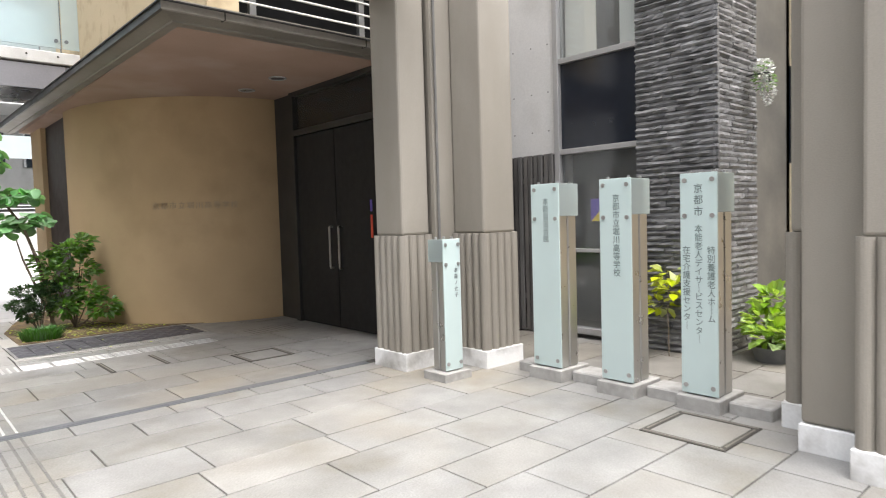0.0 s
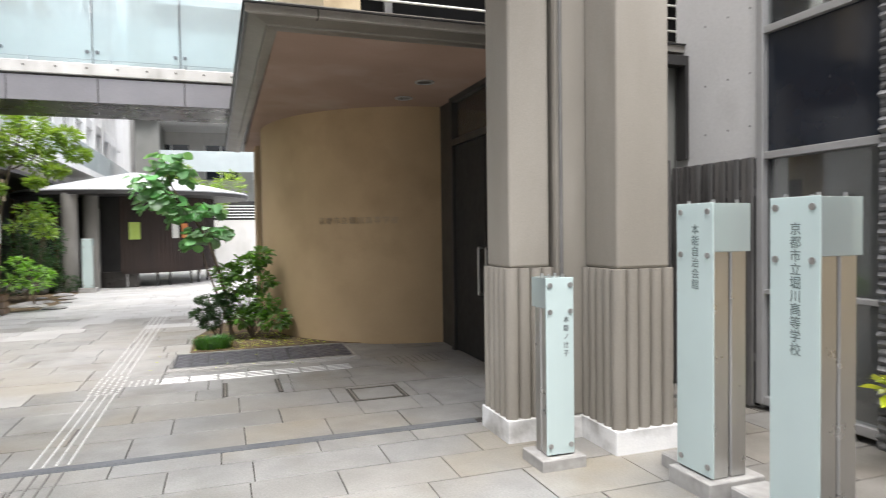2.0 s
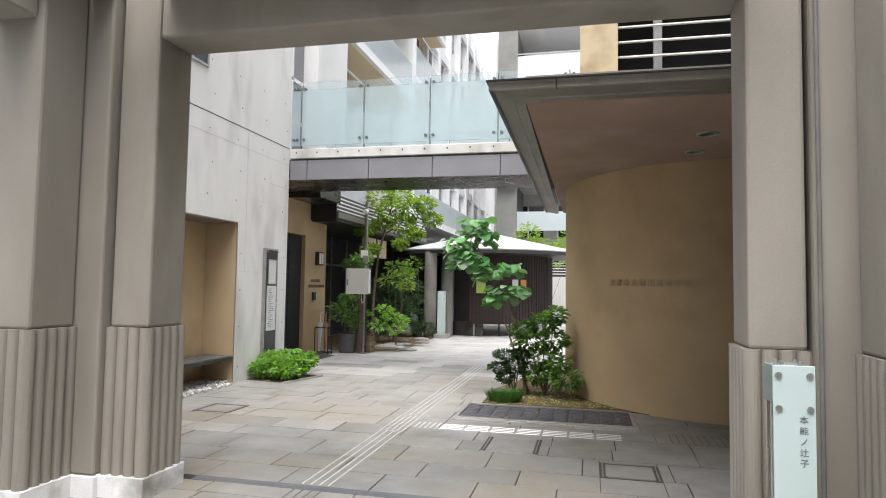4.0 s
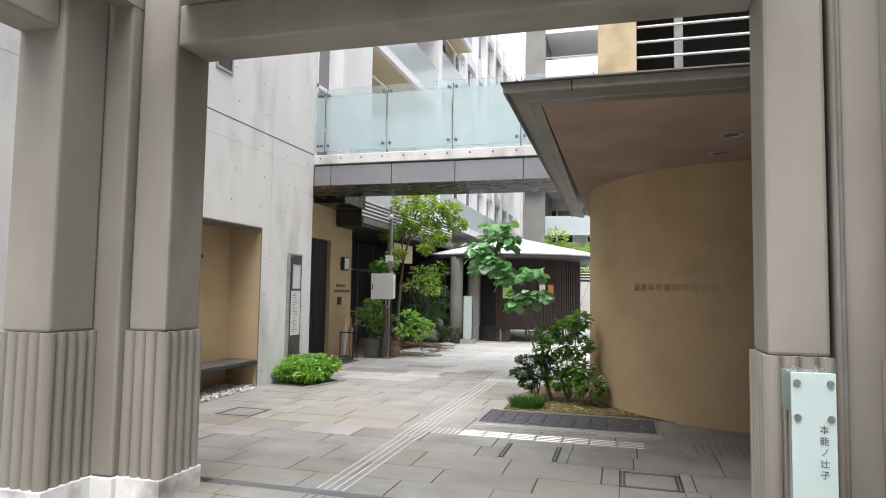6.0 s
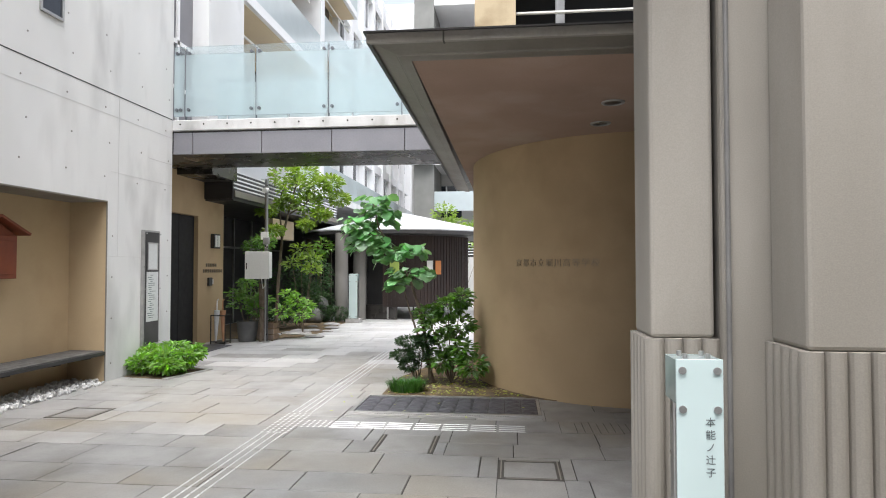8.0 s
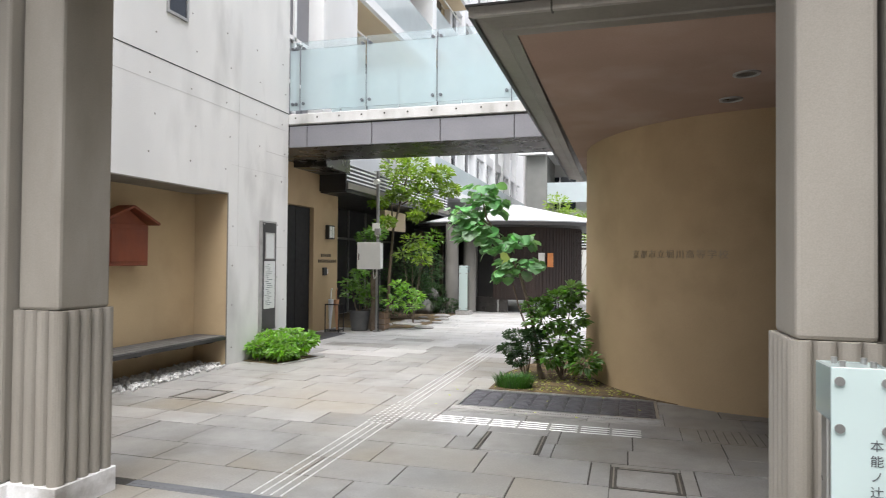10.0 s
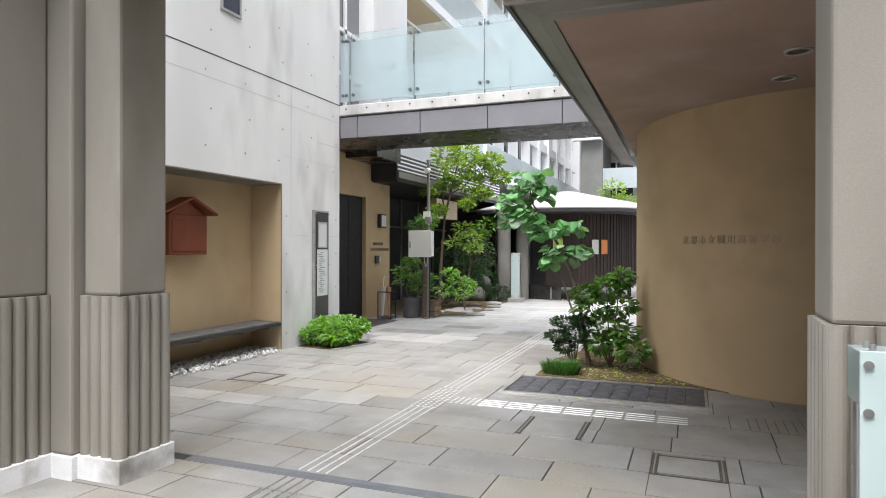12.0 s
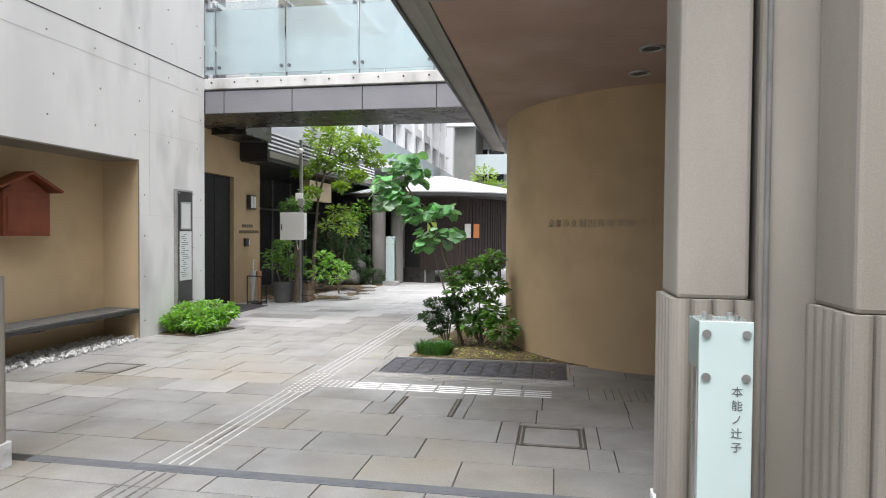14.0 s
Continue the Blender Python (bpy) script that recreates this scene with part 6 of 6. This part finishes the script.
def stud(mesh, x, y):
    ob = new(mesh.name.split(".")[0], mesh)
    ob.location = (x, y, 0.001)
    ob.parent = tact


TX = (-3.172, -3.097, -3.022, -2.947)
for k in range(28):
    y = 0.37 + 0.29 * k
    for x in TX:
        if 2.2 < y < 3.1:
            continue
        stud(long_bar, x, y)
for k in range(5):
    for x in TX:
        stud(long_dull, x, -0.06 - 0.29 * k)
for i in range(12):
    for x in (-3.184, -3.122, -3.06, -2.998, -2.936):
        stud(dot, x, 2.25 + 0.072 * i)
for i in range(5):
    for j in range(5):
        stud(dot, -2.86 + 0.062 * i, 2.50 + 0.062 * j)
for k in range(7):
    for j in range(4):
        stud(cross_bar, -2.44 + 0.29 * k, 2.50 + 0.075 * j)
groove = long_bar.copy()
groove.materials.clear()
groove.materials.append(M["slot"])
for k in range(9):
    ob = new("tactile_bar", groove)
    ob.location = (-0.05 + 0.075 * k, 2.72 + 0.03 * (k % 3), 0.0005)
    ob.scale = (0.45, 1.5, 0.4)
    ob.parent = tact

# ---- split-slate column ----
sc = thing("slate_column", (2.75, -1.9, 0), "tall column faced with rough dark split slate", "column")
part("core", box(2.34, 3.2, -2.3, -1.52, -0.012, 5.2), M["dark_metal"], sc)
sr = random.Random(17)


def slate_mesh():
    """A rough split stone 1 m long, lying along +x with its face to -y; a few cuts along the face."""
    bm = bmesh.new()
    n = 6
    cols = []
    for i in range(n + 1):
        u = i / n
        d0, d1, d2 = sr.uniform(0.0, 0.02), sr.uniform(0.012, 0.045), sr.uniform(0.0, 0.02)
        h = sr.uniform(-0.004, 0.004)
        cols.append([bm.verts.new((u, 0.02, 0.0)), bm.verts.new((u, -d0, 0.002)), bm.verts.new((u, -d1, 0.034 + h)), bm.verts.new((u, -d2, 0.070 + h)), bm.verts.new((u, 0.02, 0.071))])
    for a, b in zip(cols, cols[1:]):
        for j in range(4):
            bm.faces.new((a[j], b[j], b[j + 1], a[j + 1]))
    bm.faces.new(cols[0][::-1])
    bm.faces.new(cols[-1])
    return finish("slate_stone", bm, M["slate"])


stones = [slate_mesh() for k in range(14)]
rest = bmesh.new()
for r in range(89):
    z = 0.0585 * r
    for face in (0, 1):
        length = 0.86 if face == 0 else 0.95
        cuts = [0.0]
        while length - cuts[-1] > 0.55:
            cuts.append(cuts[-1] + sr.uniform(0.28, 0.5))
        cuts.append(length)
        for a, b in zip(cuts, cuts[1:]):
            m = stones[sr.randrange(14)]
            if face == 0:
                pz = Matrix.Translation((2.32, -1.50 - a, z)) @ pose(0, 0, 0, 0, 0, -90)
            else:
                pz = Matrix.Translation((2.30 + a, -2.32, z))
            pz = pz @ Matrix.Diagonal((b - a - 0.004, sr.uniform(0.8, 1.2) if face == 0 else sr.uniform(0.4, 0.65), 0.79, 1))
            if r < 58:
                ob = new("slate_stone", m)
                ob.parent = sc
                ob.matrix_basis = Matrix.Translation(-sc.location) @ pz
            else:
                me = m.copy()
                me.transform(pz)
                rest.from_mesh(me)
                bpy.data.meshes.remove(me)
part("upper_stones", rest, M["slate"], sc)

# ---- stone paving: one object a slab near the walk, the rest joined ----
floor = structure("floor", boxes([(-20, 12, -9.4, 42, -0.02, -0.0095)]), M["joint"], "courtyard floor of large grey and buff sandstone slabs", "floor")
pv = random.Random(11)
cache = {}


def slab_data(w, d, mat):
    key = (round(w, 2), round(d, 2), mat)
    if key not in cache:
        w, d, mat = key
        bm = bmesh.new()
        k = 0.0012
        lo = [bm.verts.new((sx * w / 2, sy * d / 2, -0.012)) for sx, sy in ((-1, -1), (1, -1), (1, 1), (-1, 1))]
        mi = [bm.verts.new((sx * w / 2, sy * d / 2, -k)) for sx, sy in ((-1, -1), (1, -1), (1, 1), (-1, 1))]
        hi = [bm.verts.new((sx * (w / 2 - k), sy * (d / 2 - k), 0)) for sx, sy in ((-1, -1), (1, -1), (1, 1), (-1, 1))]
        for p, q in ((lo, mi), (mi, hi)):
            for i in range(4):
                bm.faces.new((p[i], p[(i + 1) % 4], q[(i + 1) % 4], q[i]))
        bm.faces.new(hi)
        cache[key] = finish("paving_slab", bm, M[mat])
    return cache[key]


HOLES = COVERS + [GR]


def cut(rect):
    """The pieces of a slab that a cover or grating leaves."""
    pieces = [rect]
    for hx0, hx1, hy0, hy1 in HOLES:
        nxt = []
        for x0, x1, y0, y1 in pieces:
            if x1 <= hx0 or x0 >= hx1 or y1 <= hy0 or y0 >= hy1:
                nxt.append((x0, x1, y0, y1))
                continue
            for q in ((x0, hx0 - 0.005, y0, y1), (hx1 + 0.005, x1, y0, y1), (max(x0, hx0), min(x1, hx1), y0, hy0 - 0.005), (max(x0, hx0), min(x1, hx1), hy1 + 0.005, y1)):
                if q[1] - q[0] > 0.02 and q[3] - q[2] > 0.02:
                    nxt.append(q)
        pieces = nxt
    return pieces


# row edges and the head joints of the rows beside the gate; further rows follow the same bond
IN_ROWS = [0.207, 0.66, 1.10, 1.65, 2.05, 2.51]
IN_HEADS = [(-3.38, -2.60, -1.80, -1.16), (-3.05, -2.34, -1.50, -0.11), (-3.57, -2.67, -1.82, -0.97), (-3.1, -2.2, -1.3, -0.69), (-2.9, -2.1, -1.29, -0.65)]
OUT_ROWS = [0.093, -0.15, -0.53, -0.93, -1.43, -1.845, -2.38, -2.76, -3.20, -3.71, -4.14]
OUT_HEADS = [(-3.88, -2.66, -1.97, -1.30, -0.59), (-3.2, -2.30, -1.77, -0.90), (-3.4, -2.66, -1.80, -1.26, -0.55), (-2.9, -2.2, -1.44, -0.77, -0.13), (-2.31, -1.47, -0.61, 0.14), (-1.71, -0.86, -0.2, 0.46), (-2.0, -1.29, -0.57, 0.12), (-1.7, -1.0), (-1.3, -0.52), (-0.85, -0.03)]
far_verts, far_faces = [], []
pale_verts, pale_faces = [], []
mid_verts, mid_faces = [], []
dark_verts, dark_faces = [], []
made = 0


def lay(x0, x1, y0, y1, near):
    global made
    g = pv.uniform(0.0035, 0.0065)
    for a, b, c, d in cut((x0 + g, x1 - g, y0 + g, y1 - g)):
        if near and made < 330:
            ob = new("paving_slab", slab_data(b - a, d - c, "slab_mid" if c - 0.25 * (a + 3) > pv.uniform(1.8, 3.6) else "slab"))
            ob.location = ((a + b) / 2, (c + d) / 2, pv.uniform(-0.0015, 0.0015))
            ob.rotation_euler = (pv.uniform(-0.002, 0.002), pv.uniform(-0.002, 0.002), 0)
            ob.parent = floor
            made += 1
        else:
            k = 0.0012
            z = pv.uniform(-0.0015, 0.001)
            # the lighter paving copies follow distance, for painted sky light; dark ones the shaded strip
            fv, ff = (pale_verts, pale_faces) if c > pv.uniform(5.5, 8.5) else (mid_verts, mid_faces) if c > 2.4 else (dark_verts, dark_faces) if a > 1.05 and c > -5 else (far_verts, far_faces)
            n = len(fv)
            fv.extend([(a, c, z - 0.009), (b, c, z - 0.009), (b, d, z - 0.009), (a, d, z - 0.009), (a + k, c + k, z), (b - k, c + k, z), (b - k, d - k, z), (a + k, d - k, z)])
            ff.extend([(n, n + 1, n + 5, n + 4), (n + 1, n + 2, n + 6, n + 5), (n + 2, n + 3, n + 7, n + 6), (n + 3, n, n + 4, n + 7), (n + 4, n + 5, n + 6, n + 7)])


def run(y0, y1, heads, xa, xb, near):
    """One row of slabs: the known head joints, then random lengths to both sides."""
    h = list(heads) or [pv.uniform(-3.3, -2.5)]
    while h[0] > xa:
        h.insert(0, h[0] - pv.uniform(0.62, 0.95))
    while h[-1] < xb:
        h.append(h[-1] + pv.uniform(0.62, 0.95))
    if y1 < 0.1:
        h = sorted([v for v in h if abs(v - 1.055) > 0.2] + [1.055])
    for a, b in zip(h, h[1:]):
        lay(a, b, y0, y1, near and b > -5.6 and a < 1.0)


while IN_ROWS[-1] < 27:
    IN_ROWS.append(IN_ROWS[-1] + pv.choice((0.40, 0.46, 0.52)))
while OUT_ROWS[-1] > -9:
    OUT_ROWS.append(OUT_ROWS[-1] - pv.choice((0.40, 0.46, 0.52)))
for i, (a, b) in enumerate(zip(IN_ROWS, IN_ROWS[1:])):
    run(a, b, IN_HEADS[i] if i < len(IN_HEADS) else (), -9.5, 6, a < 4.7)
for i, (a, b) in enumerate(zip(OUT_ROWS, OUT_ROWS[1:])):
    run(b, a, OUT_HEADS[i] if i < len(OUT_HEADS) else (), -11, 9, a > -4.6)
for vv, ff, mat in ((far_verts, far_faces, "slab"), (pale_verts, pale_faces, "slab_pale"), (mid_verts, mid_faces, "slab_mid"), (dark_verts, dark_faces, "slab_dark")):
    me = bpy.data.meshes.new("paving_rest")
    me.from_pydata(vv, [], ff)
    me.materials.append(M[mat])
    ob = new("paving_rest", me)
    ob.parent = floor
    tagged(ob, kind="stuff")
